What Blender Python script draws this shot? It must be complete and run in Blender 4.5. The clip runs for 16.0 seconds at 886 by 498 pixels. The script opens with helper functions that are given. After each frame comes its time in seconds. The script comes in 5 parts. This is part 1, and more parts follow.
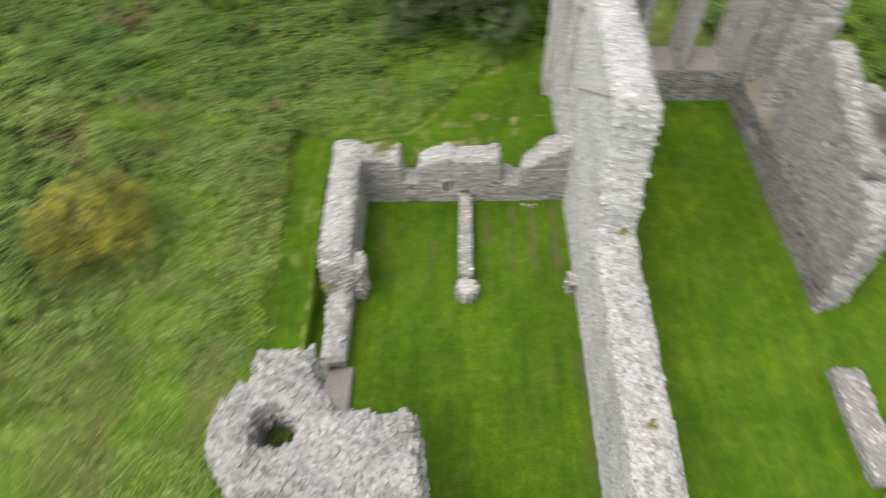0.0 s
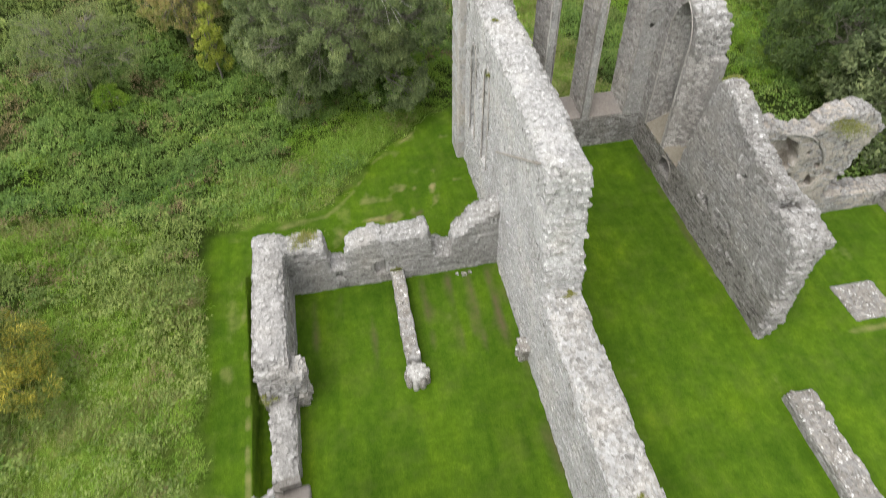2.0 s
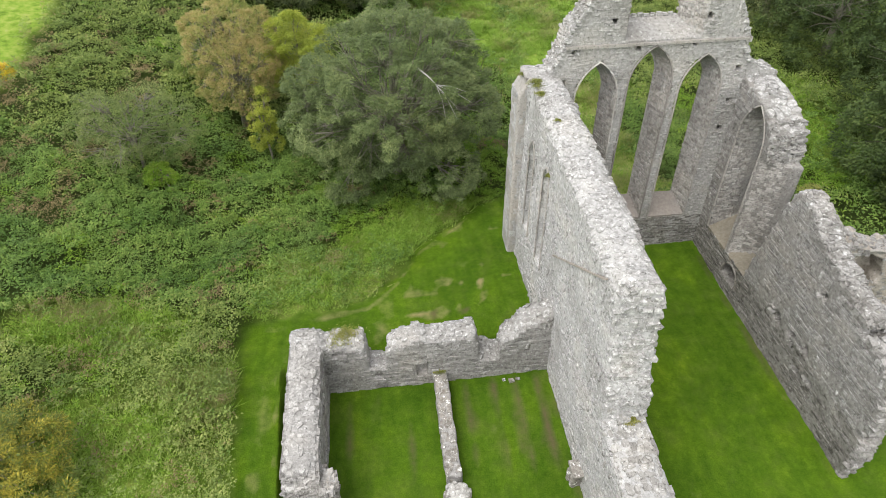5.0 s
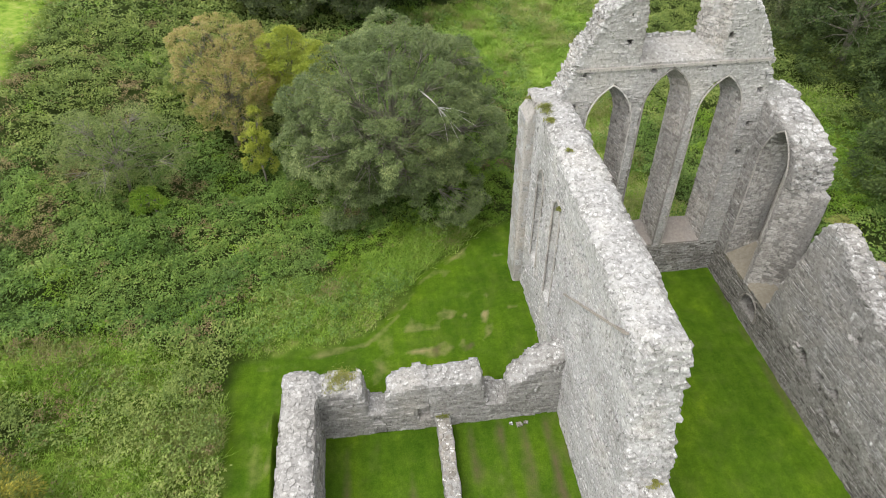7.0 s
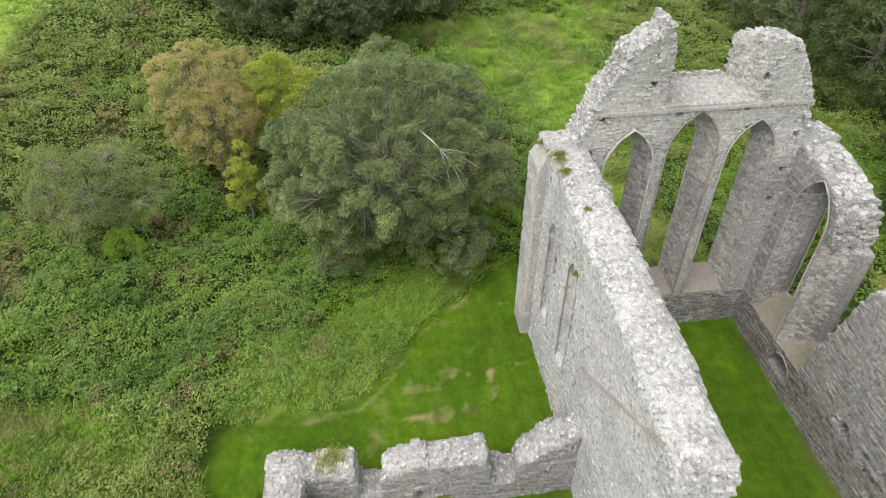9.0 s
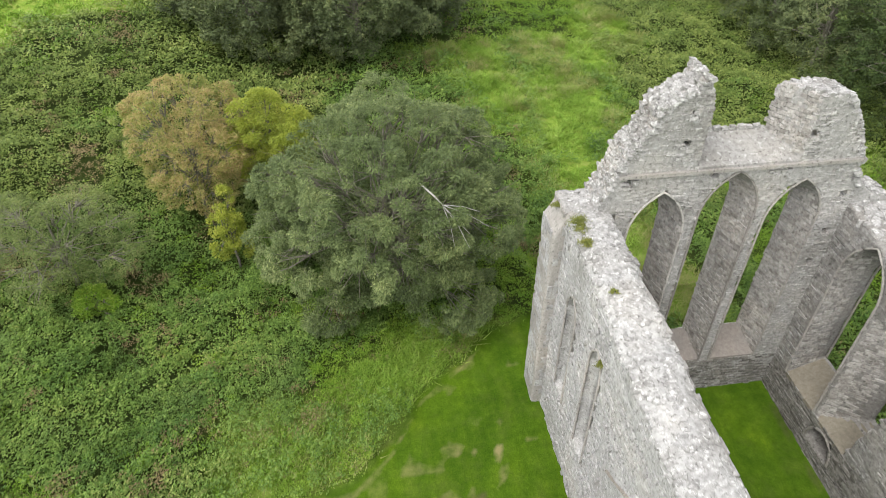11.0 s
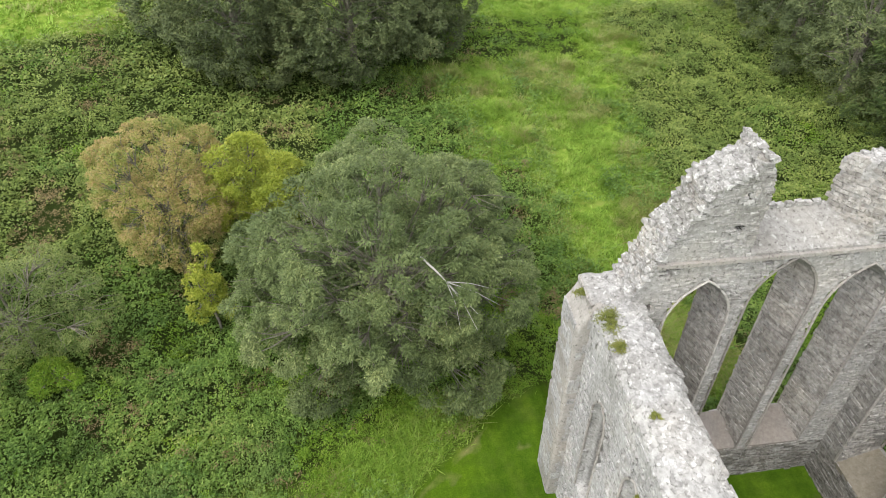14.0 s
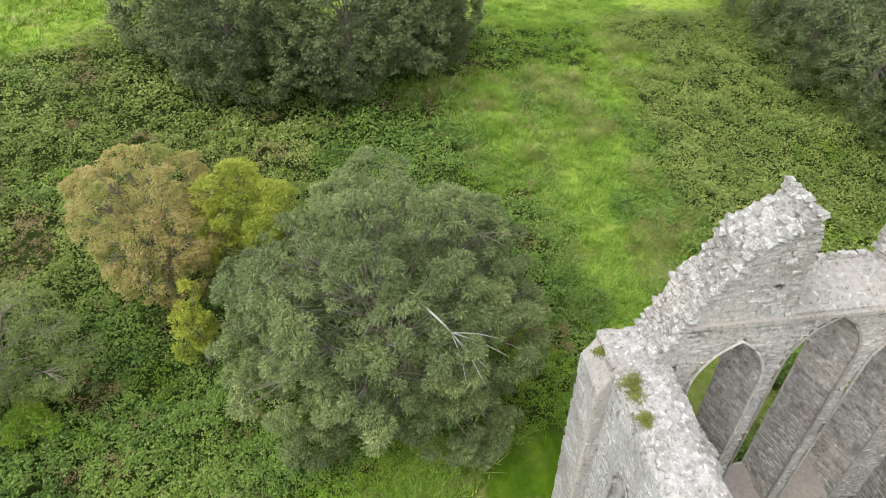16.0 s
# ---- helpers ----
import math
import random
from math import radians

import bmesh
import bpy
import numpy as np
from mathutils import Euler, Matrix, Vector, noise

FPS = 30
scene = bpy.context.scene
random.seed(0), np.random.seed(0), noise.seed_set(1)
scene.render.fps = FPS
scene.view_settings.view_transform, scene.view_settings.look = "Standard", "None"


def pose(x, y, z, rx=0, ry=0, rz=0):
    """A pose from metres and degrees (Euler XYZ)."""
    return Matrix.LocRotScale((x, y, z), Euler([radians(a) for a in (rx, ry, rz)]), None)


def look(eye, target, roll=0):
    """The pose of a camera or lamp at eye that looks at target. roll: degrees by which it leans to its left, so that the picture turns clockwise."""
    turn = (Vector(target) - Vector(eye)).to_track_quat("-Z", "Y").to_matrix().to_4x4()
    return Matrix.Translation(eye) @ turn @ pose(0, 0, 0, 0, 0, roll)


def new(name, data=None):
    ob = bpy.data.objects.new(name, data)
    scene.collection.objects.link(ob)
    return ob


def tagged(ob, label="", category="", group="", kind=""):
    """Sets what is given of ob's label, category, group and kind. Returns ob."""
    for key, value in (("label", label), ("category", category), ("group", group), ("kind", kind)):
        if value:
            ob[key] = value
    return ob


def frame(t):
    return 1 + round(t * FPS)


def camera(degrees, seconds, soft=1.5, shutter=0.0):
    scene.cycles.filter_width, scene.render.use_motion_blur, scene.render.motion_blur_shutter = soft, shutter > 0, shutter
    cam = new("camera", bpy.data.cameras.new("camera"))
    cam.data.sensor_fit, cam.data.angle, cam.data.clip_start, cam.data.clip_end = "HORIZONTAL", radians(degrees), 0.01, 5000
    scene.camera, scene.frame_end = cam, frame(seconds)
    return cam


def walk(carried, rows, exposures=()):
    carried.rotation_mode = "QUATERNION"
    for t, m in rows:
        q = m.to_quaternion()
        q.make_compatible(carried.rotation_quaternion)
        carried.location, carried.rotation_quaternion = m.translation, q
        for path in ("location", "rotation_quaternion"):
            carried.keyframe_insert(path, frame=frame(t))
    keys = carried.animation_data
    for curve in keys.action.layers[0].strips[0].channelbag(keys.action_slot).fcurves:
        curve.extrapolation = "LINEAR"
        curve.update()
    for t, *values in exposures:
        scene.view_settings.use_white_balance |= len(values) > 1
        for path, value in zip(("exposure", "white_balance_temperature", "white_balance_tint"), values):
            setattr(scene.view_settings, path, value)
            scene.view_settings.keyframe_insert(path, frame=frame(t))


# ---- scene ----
cam = camera(69.7, 16.0, soft=0.8, shutter=0.7)
PATH = [
    (0, (-4.257, -17.481, 17.919), (-4.291, -16.202, 16.382), -0.8),
    (0.5, (-4.544, -17.024, 17.86), (-4.317, -15.759, 16.328), -0.8),
    (1, (-4.732, -16.601, 17.873), (-4.504, -15.338, 16.339), -0.8),
    (1.5, (-4.854, -16.214, 17.92), (-4.627, -14.953, 16.385), -0.8),
    (2, (-4.943, -15.864, 17.967), (-4.697, -14.503, 16.523), -0.8),
    (2.5, (-5.025, -15.553, 17.985), (-4.773, -14.154, 16.579), -0.8),
    (3, (-5.102, -15.268, 17.977), (-4.844, -13.843, 16.598), -0.8),
    (3.5, (-5.166, -14.997, 17.953), (-4.901, -13.487, 16.669), -0.7),
    (4, (-5.213, -14.724, 17.925), (-5.047, -13.201, 16.64), -0.6),
    (6.5, (-5.161, -12.878, 17.868), (-4.995, -11.356, 16.581), -0.6),
    (7, (-5.117, -12.325, 17.871), (-4.949, -10.801, 16.586), -0.7),
    (7.5, (-5.066, -11.706, 17.88), (-4.898, -10.182, 16.596), -0.6),
    (8, (-5.012, -11.035, 17.895), (-4.843, -9.511, 16.611), -0.6),
    (8.5, (-4.955, -10.327, 17.916), (-4.785, -8.803, 16.632), -0.6),
    (9, (-4.898, -9.595, 17.944), (-4.726, -8.072, 16.66), -0.5),
    (11.5, (-4.618, -6.047, 18.13), (-4.444, -4.523, 16.847), -0.5),
    (12, (-4.566, -5.443, 18.152), (-4.392, -3.921, 16.867), -0.5),
    (12.5, (-4.517, -4.886, 18.165), (-4.344, -3.364, 16.879), -0.5),
    (13, (-4.472, -4.369, 18.171), (-4.299, -2.846, 16.886), -0.5),
    (13.5, (-4.433, -3.886, 18.171), (-4.259, -2.363, 16.887), -0.4),
    (14, (-4.402, -3.431, 18.169), (-4.227, -1.909, 16.884), -0.4),
    (14.5, (-4.374, -2.993, 18.165), (-4.199, -1.471, 16.88), -0.4),
    (15, (-4.346, -2.563, 18.161), (-4.172, -1.041, 16.876), -0.4),
    (15.5, (-4.316, -2.129, 18.161), (-4.142, -0.607, 16.875), -0.4),
    (16, (-4.278, -1.683, 18.166), (-4.106, -0.161, 16.88), -0.4),
]
walk(cam, [(t, look(eye, target, roll)) for t, eye, target, roll in PATH], [(0, 1.43), (4, 1.46), (9, 1.48), (16, 1.53)])

# ---- light ----
world = bpy.data.worlds.new("overcast_sky")
scene.world = world
world.use_nodes = True
wn, wl = world.node_tree.nodes, world.node_tree.links
sky = wn.new("ShaderNodeTexSky")
sky.sky_type = "NISHITA"
sky.sun_disc = False
sky.sun_elevation, sky.sun_rotation = radians(60), radians(231)
soft_sky = wn.new("ShaderNodeHueSaturation")
soft_sky.inputs["Saturation"].default_value = 0.10
wl.new(sky.outputs["Color"], soft_sky.inputs["Color"])
wl.new(soft_sky.outputs["Color"], wn["Background"].inputs["Color"])
wn["Background"].inputs["Strength"].default_value = 0.15
sun = new("sun", bpy.data.lights.new("sun", "SUN"))
sun.data.energy, sun.data.angle, sun.data.color = 0.8, radians(40), (1.0, 0.955, 0.88)
sun.matrix_world = look((-15, -12, 33), (0, 0, 0))


# ---- materials ----
def material(name, rough=0.9):
    m = bpy.data.materials.new(name)
    m.use_nodes = True
    nd, ln = m.node_tree.nodes, m.node_tree.links
    b = nd["Principled BSDF"]
    b.inputs["Roughness"].default_value = rough
    b.inputs["Specular IOR Level"].default_value = 0.2
    return m, nd, ln, b


def noise_node(nd, ln, coord, scale, detail=4.0, rough=0.55):
    n = nd.new("ShaderNodeTexNoise")
    n.inputs["Scale"].default_value = scale
    n.inputs["Detail"].default_value = detail
    n.inputs["Roughness"].default_value = rough
    ln.new(coord, n.inputs["Vector"])
    return n.outputs["Fac"]


def ramp_node(nd, ln, fac, stops):
    r = nd.new("ShaderNodeValToRGB")
    e = r.color_ramp.elements
    while len(e) < len(stops):
        e.new(0.5)
    for k, (p, c) in enumerate(stops):
        e[k].position = p
        e[k].color = (*c, 1) if len(c) == 3 else c
    ln.new(fac, r.inputs["Fac"])
    return r.outputs["Color"]


def mix_node(nd, ln, fac, a, b, mode="MIX"):
    m = nd.new("ShaderNodeMix")
    m.data_type, m.blend_type = "RGBA", mode
    for sock, v in ((m.inputs["Factor"], fac), (m.inputs["A"], a), (m.inputs["B"], b)):
        if isinstance(v, bpy.types.NodeSocket):
            ln.new(v, sock)
        elif isinstance(v, (int, float)):
            sock.default_value = v
        else:
            sock.default_value = (*v, 1)
    return m.outputs["Result"]


def math_node(nd, ln, op, a, b=0.0):
    m = nd.new("ShaderNodeMath")
    m.operation = op
    for k, v in enumerate((a, b)):
        if isinstance(v, bpy.types.NodeSocket):
            ln.new(v, m.inputs[k])
        else:
            m.inputs[k].default_value = v
    return m.outputs[0]


def bump_node(nd, ln, b, height, strength, distance):
    n = nd.new("ShaderNodeBump")
    n.inputs["Strength"].default_value = strength
    n.inputs["Distance"].default_value = distance
    ln.new(height, n.inputs["Height"])
    ln.new(n.outputs["Normal"], b.inputs["Normal"])


def piece_random(nd, ln):
    """One value a piece, for single objects and for pieces joined in one mesh alike."""
    a = nd.new("ShaderNodeObjectInfo").outputs["Random"]
    b = nd.new("ShaderNodeNewGeometry").outputs["Random Per Island"]
    return math_node(nd, ln, "FRACT", math_node(nd, ln, "ADD", a, b))


def stone_material(name, dark, mid, pale, lichen=0.35, per_piece=1.0, speck=7.5, pitted=0.45):
    m, nd, ln, b = material(name, 0.95)
    at = nd.new("ShaderNodeNewGeometry").outputs["Position"]
    big = noise_node(nd, ln, at, 0.55, 3)
    fine = noise_node(nd, ln, at, 9.0, 5, 0.7)
    grain = noise_node(nd, ln, at, 45.0, 3, 0.7)
    base = ramp_node(nd, ln, fine, [(0.28, dark), (0.5, mid), (0.74, pale)])
    if per_piece:
        tone = ramp_node(nd, ln, piece_random(nd, ln), [(0.0, (0.58, 0.565, 0.545)), (0.2, (0.84, 0.825, 0.80)), (0.55, (1.0, 0.985, 0.965)), (0.85, (1.1, 1.085, 1.06)), (1.0, (1.3, 1.29, 1.27))])
        base = mix_node(nd, ln, float(per_piece), base, tone, "MULTIPLY")
    stain = ramp_node(nd, ln, big, [(0.3, (0.8, 0.79, 0.77)), (0.5, (1, 1, 1)), (0.72, (1.1, 1.07, 1.02))])
    base = mix_node(nd, ln, 1.0, base, stain, "MULTIPLY")
    spots = ramp_node(nd, ln, noise_node(nd, ln, at, speck, 6, 0.75), [(0.56, (0, 0, 0)), (0.62, (1, 1, 1))])
    base = mix_node(nd, ln, math_node(nd, ln, "MULTIPLY", spots, lichen), base, (0.80, 0.795, 0.775))
    pits = ramp_node(nd, ln, noise_node(nd, ln, at, 13.0, 4, 0.7), [(0.34, (pitted, pitted * 0.98, pitted * 0.96)), (0.43, (1, 1, 1))])
    base = mix_node(nd, ln, 1.0, base, pits, "MULTIPLY")
    ln.new(base, b.inputs["Base Color"])
    bump_node(nd, ln, b, math_node(nd, ln, "ADD", math_node(nd, ln, "MULTIPLY", fine, 1.0), math_node(nd, ln, "MULTIPLY", grain, 0.4)), 0.7, 0.03)
    return m


def leaf_material(name, stops, trans=0.25):
    m, nd, ln, b = material(name, 0.6)
    geo = nd.new("ShaderNodeNewGeometry")
    rnd = geo.outputs["Random Per Island"]
    patch = noise_node(nd, ln, geo.outputs["Position"], 0.42, 2)
    clump = noise_node(nd, ln, geo.outputs["Position"], 2.3, 2)
    sprig = noise_node(nd, ln, geo.outputs["Position"], 6.5, 2)
    mixed = math_node(nd, ln, "ADD", math_node(nd, ln, "MULTIPLY", rnd, 0.15), math_node(nd, ln, "ADD", math_node(nd, ln, "MULTIPLY", patch, 0.36), math_node(nd, ln, "MULTIPLY", math_node(nd, ln, "ADD", clump, sprig), 0.245)))
    mixed = math_node(nd, ln, "ADD", math_node(nd, ln, "MULTIPLY", mixed, 2.4), -0.7)
    col = ramp_node(nd, ln, mixed, stops)
    ln.new(col, b.inputs["Base Color"])
    b.inputs["Specular IOR Level"].default_value = 0.3
    t = nd.new("ShaderNodeBsdfTranslucent")
    ln.new(col, t.inputs["Color"])
    mx = nd.new("ShaderNodeMixShader")
    mx.inputs["Fac"].default_value = trans
    ln.new(b.outputs["BSDF"], mx.inputs[1])
    ln.new(t.outputs["BSDF"], mx.inputs[2])
    ln.new(mx.outputs["Shader"], nd["Material Output"].inputs["Surface"])
    return m


STONE = stone_material("grey_rubble_stone", (0.151, 0.146, 0.141), (0.265, 0.258, 0.250), (0.374, 0.366, 0.356), 0.24, 0.75)
LIMED = stone_material("lime_washed_rubble", (0.265, 0.260, 0.256), (0.377, 0.373, 0.368), (0.475, 0.471, 0.467), 0.34, 0.45)
MORTAR = stone_material("weathered_mortar_core", (0.19, 0.183, 0.173), (0.28, 0.27, 0.258), (0.36, 0.35, 0.337), 0.25, False)
DRESSED = stone_material("dressed_sandstone", (0.25, 0.238, 0.225), (0.32, 0.306, 0.29), (0.38, 0.366, 0.348), 0.1)
CAPPING = stone_material("pale_capping_stone", (0.204, 0.200, 0.195), (0.335, 0.330, 0.323), (0.451, 0.447, 0.440), 0.55, 0.5, 9.0)
EARTHY = stone_material("earthy_joint_fill", (0.07, 0.064, 0.052), (0.11, 0.10, 0.082), (0.15, 0.138, 0.115), 0.05, False)
SPECKLED = stone_material("brown_stone_with_white_lichen", (0.15, 0.138, 0.122), (0.255, 0.24, 0.22), (0.37, 0.355, 0.335), 0.9, 0.8, 6.0)
BLEACHED = stone_material("bleached_white_stone", (0.29, 0.282, 0.267), (0.43, 0.422, 0.405), (0.55, 0.542, 0.525), 0.5, 0.6, 9.0)
JAMB = stone_material("brownish_jamb_stone", (0.202, 0.190, 0.179), (0.342, 0.327, 0.313), (0.470, 0.454, 0.438), 0.2, 0.85)
JOINT = stone_material("shaded_mortar_joint", (0.15, 0.143, 0.134), (0.235, 0.225, 0.212), (0.32, 0.308, 0.292), 0.15, False)
LOWCAP = stone_material("mottled_capping_stone", (0.17, 0.164, 0.155), (0.295, 0.287, 0.274), (0.415, 0.406, 0.392), 0.4, 0.8, 8.0)
PALEJOINT = stone_material("pale_mortar_joint", (0.2, 0.193, 0.184), (0.305, 0.296, 0.284), (0.41, 0.4, 0.387), 0.25, False)
GABLE = stone_material("pale_grey_coursed_rubble", (0.215, 0.209, 0.201), (0.348, 0.339, 0.328), (0.47, 0.46, 0.447), 0.3, 0.5)
LICHENED = stone_material("lichened_cement", (0.155, 0.138, 0.108), (0.20, 0.18, 0.143), (0.245, 0.223, 0.182), 0.04, False, 14.0, 0.85)
PLASTER = stone_material("tan_mortared_rubble", (0.22, 0.195, 0.168), (0.315, 0.285, 0.25), (0.39, 0.36, 0.32), 0.15, False)
SCREED = stone_material("cement_screed", (0.185, 0.165, 0.15), (0.225, 0.203, 0.186), (0.265, 0.243, 0.224), 0.03, False, 14.0, 0.85)
WEATHERED = stone_material("dark_weathered_rubble", (0.10, 0.096, 0.09), (0.185, 0.178, 0.168), (0.30, 0.29, 0.277), 0.18, 1.0)
LIMECORE = stone_material("lime_mortar", (0.24, 0.235, 0.228), (0.36, 0.354, 0.345), (0.46, 0.453, 0.443), 0.3, False)


def ground_material():
    m, nd, ln, b = material("grass_ground", 0.95)
    b.inputs["Specular IOR Level"].default_value = 0.05
    at = nd.new("ShaderNodeNewGeometry").outputs["Position"]
    att = nd.new("ShaderNodeAttribute")
    att.attribute_name = "mown"
    wear = nd.new("ShaderNodeAttribute")
    wear.attribute_name = "worn"
    fine = noise_node(nd, ln, at, 24.0, 4, 0.7)
    mid = noise_node(nd, ln, at, 2.2, 4, 0.6)
    big = noise_node(nd, ln, at, 0.35, 3)
    lawn = ramp_node(nd, ln, math_node(nd, ln, "ADD", math_node(nd, ln, "MULTIPLY", mid, 0.5), math_node(nd, ln, "MULTIPLY", fine, 0.5)),
                     [(0.2, (0.027, 0.062, 0.004)), (0.5, (0.056, 0.111, 0.0075)), (0.8, (0.108, 0.168, 0.015))])
    blot = noise_node(nd, ln, at, 6.0, 3, 0.6)
    lawn = mix_node(nd, ln, 1.0, lawn, ramp_node(nd, ln, blot, [(0.3, (0.86, 0.88, 0.87)), (0.5, (1, 1, 1)), (0.7, (1.14, 1.1, 1.06))]), "MULTIPLY")
    lawn = mix_node(nd, ln, 1.0, lawn, ramp_node(nd, ln, big, [(0.3, (0.75, 0.78, 0.8)), (0.5, (1, 1, 1)), (0.7, (1.38, 1.26, 1.0))]), "MULTIPLY")
    lie = nd.new("ShaderNodeMapping")
    lie.inputs["Scale"].default_value = (2.6, 0.3, 1.0)
    lie.inputs["Rotation"].default_value = (0, 0, 0.12)
    ln.new(at, lie.inputs["Vector"])
    lawn = mix_node(nd, ln, 1.0, lawn, ramp_node(nd, ln, noise_node(nd, ln, lie.outputs["Vector"], 1.0, 3), [(0.32, (0.84, 0.88, 0.86)), (0.5, (1, 1, 1)), (0.68, (1.16, 1.1, 1.05))]), "MULTIPLY")
    sere = ramp_node(nd, ln, noise_node(nd, ln, at, 1.15, 5, 0.68), [(0.5, (0, 0, 0)), (0.74, (0.3, 0.3, 0.3))])
    lawn = mix_node(nd, ln, sere, lawn, (0.105, 0.125, 0.03))
    dry = ramp_node(nd, ln, math_node(nd, ln, "MULTIPLY", wear.outputs["Fac"], math_node(nd, ln, "ADD", mid, 0.25)), [(0.25, (0, 0, 0)), (0.75, (1, 1, 1))])
    lawn = mix_node(nd, ln, dry, lawn, (0.23, 0.205, 0.09))
    bare = nd.new("ShaderNodeAttribute")
    bare.attribute_name = "bare"
    soil = ramp_node(nd, ln, math_node(nd, ln, "MULTIPLY", bare.outputs["Fac"], math_node(nd, ln, "ADD", blot, 0.25)), [(0.1, (0, 0, 0)), (0.6, (0.9, 0.9, 0.9))])
    lawn = mix_node(nd, ln, soil, lawn, (0.10, 0.084, 0.042))
    rough = ramp_node(nd, ln, mid, [(0.3, (0.026, 0.036, 0.011)), (0.55, (0.042, 0.062, 0.015)), (0.8, (0.065, 0.085, 0.025))])
    tall = nd.new("ShaderNodeAttribute")
    tall.attribute_name = "grassy"
    rough = mix_node(nd, ln, tall.outputs["Fac"], rough, ramp_node(nd, ln, mid, [(0.3, (0.095, 0.16, 0.02)), (0.48, (0.17, 0.26, 0.035)), (0.62, (0.24, 0.30, 0.062)), (0.8, (0.31, 0.30, 0.125))]))
    ln.new(mix_node(nd, ln, att.outputs["Fac"], rough, lawn), b.inputs["Base Color"])
    bump_node(nd, ln, b, math_node(nd, ln, "ADD", fine, mid), 0.6, 0.05)
    return m


GRASS = ground_material()
BRAMBLE = leaf_material("bramble_leaves", [(0.0, (0.046, 0.096, 0.02)), (0.3, (0.092, 0.172, 0.031)), (0.55, (0.152, 0.248, 0.045)), (0.78, (0.22, 0.315, 0.068)), (0.92, (0.28, 0.34, 0.085)), (1.0, (0.32, 0.24, 0.095))], 0.24)
PALE = leaf_material("olive_bramble_leaves", [(0.0, (0.070, 0.110, 0.024)), (0.3, (0.130, 0.190, 0.042)), (0.55, (0.200, 0.265, 0.062)), (0.78, (0.286, 0.345, 0.092)), (0.92, (0.356, 0.380, 0.120)), (1.0, (0.378, 0.270, 0.130))], 0.24)
NETTLE = leaf_material("nettle_leaves", [(0.1, (0.065, 0.115, 0.026)), (0.45, (0.112, 0.190, 0.040)), (0.8, (0.179, 0.265, 0.060))], 0.24)
LIME = leaf_material("lime_green_weeds", [(0.1, (0.10, 0.195, 0.016)), (0.5, (0.18, 0.31, 0.028)), (0.9, (0.30, 0.41, 0.055))], 0.4)
DRYWEED = leaf_material("brown_seeding_docks", [(0.1, (0.13, 0.10, 0.045)), (0.5, (0.23, 0.175, 0.085)), (0.9, (0.33, 0.265, 0.13))], 0.3)
BLADES = leaf_material("rough_grass_blades", [(0.05, (0.115, 0.215, 0.024)), (0.35, (0.205, 0.345, 0.04)), (0.6, (0.29, 0.43, 0.068)), (0.8, (0.37, 0.46, 0.11)), (1.0, (0.46, 0.47, 0.19))], 0.4)
ASH = leaf_material("grey_green_ash_leaves", [(0.08, (0.044, 0.065, 0.024)), (0.4, (0.096, 0.132, 0.045)), (0.68, (0.176, 0.22, 0.08)), (0.92, (0.285, 0.33, 0.125))], 0.15)
DARK = leaf_material("dark_tree_leaves", [(0.1, (0.038, 0.054, 0.022)), (0.4, (0.084, 0.112, 0.043)), (0.7, (0.15, 0.183, 0.071)), (0.95, (0.23, 0.245, 0.1))], 0.12)
BROWN = leaf_material("rusty_autumn_leaves", [(0.0, (0.12, 0.18, 0.045)), (0.25, (0.21, 0.26, 0.06)), (0.42, (0.31, 0.31, 0.085)), (0.55, (0.40, 0.34, 0.13)), (0.66, (0.43, 0.30, 0.16)), (0.78, (0.34, 0.32, 0.085)), (0.92, (0.22, 0.27, 0.055))], 0.35)
YELLOW = leaf_material("yellow_green_leaves", [(0.15, (0.19, 0.245, 0.03)), (0.5, (0.32, 0.375, 0.05)), (0.85, (0.45, 0.46, 0.085))], 0.4)
GOLDEN = leaf_material("golden_yew_leaves", [(0.1, (0.042, 0.068, 0.012)), (0.4, (0.085, 0.12, 0.018)), (0.57, (0.21, 0.21, 0.027)), (0.75, (0.42, 0.36, 0.045)), (0.95, (0.54, 0.44, 0.055))], 0.15)
GORSE = leaf_material("yellow_gorse_flowers", [(0.1, (0.2, 0.22, 0.03)), (0.4, (0.62, 0.45, 0.02)), (0.85, (0.8, 0.6, 0.03))], 0.2)
OLIVE = leaf_material("olive_sallow_leaves", [(0.1, (0.085, 0.12, 0.036)), (0.5, (0.16, 0.21, 0.062)), (0.85, (0.25, 0.29, 0.095))], 0.3)
STRAW = leaf_material("dry_arching_grass", [(0.1, (0.2, 0.26, 0.065)), (0.4, (0.31, 0.355, 0.105)), (0.65, (0.41, 0.41, 0.165)), (0.9, (0.5, 0.46, 0.24))], 0.45)
HEDGE = leaf_material("mid_green_tree_leaves", [(0.1, (0.02, 0.038, 0.01)), (0.45, (0.047, 0.078, 0.018)), (0.75, (0.086, 0.125, 0.028)), (0.97, (0.18, 0.205, 0.047))], 0.12)
MOSS = leaf_material("yellow_green_moss", [(0.1, (0.11, 0.13, 0.025)), (0.5, (0.19, 0.205, 0.045)), (0.85, (0.28, 0.26, 0.08))])


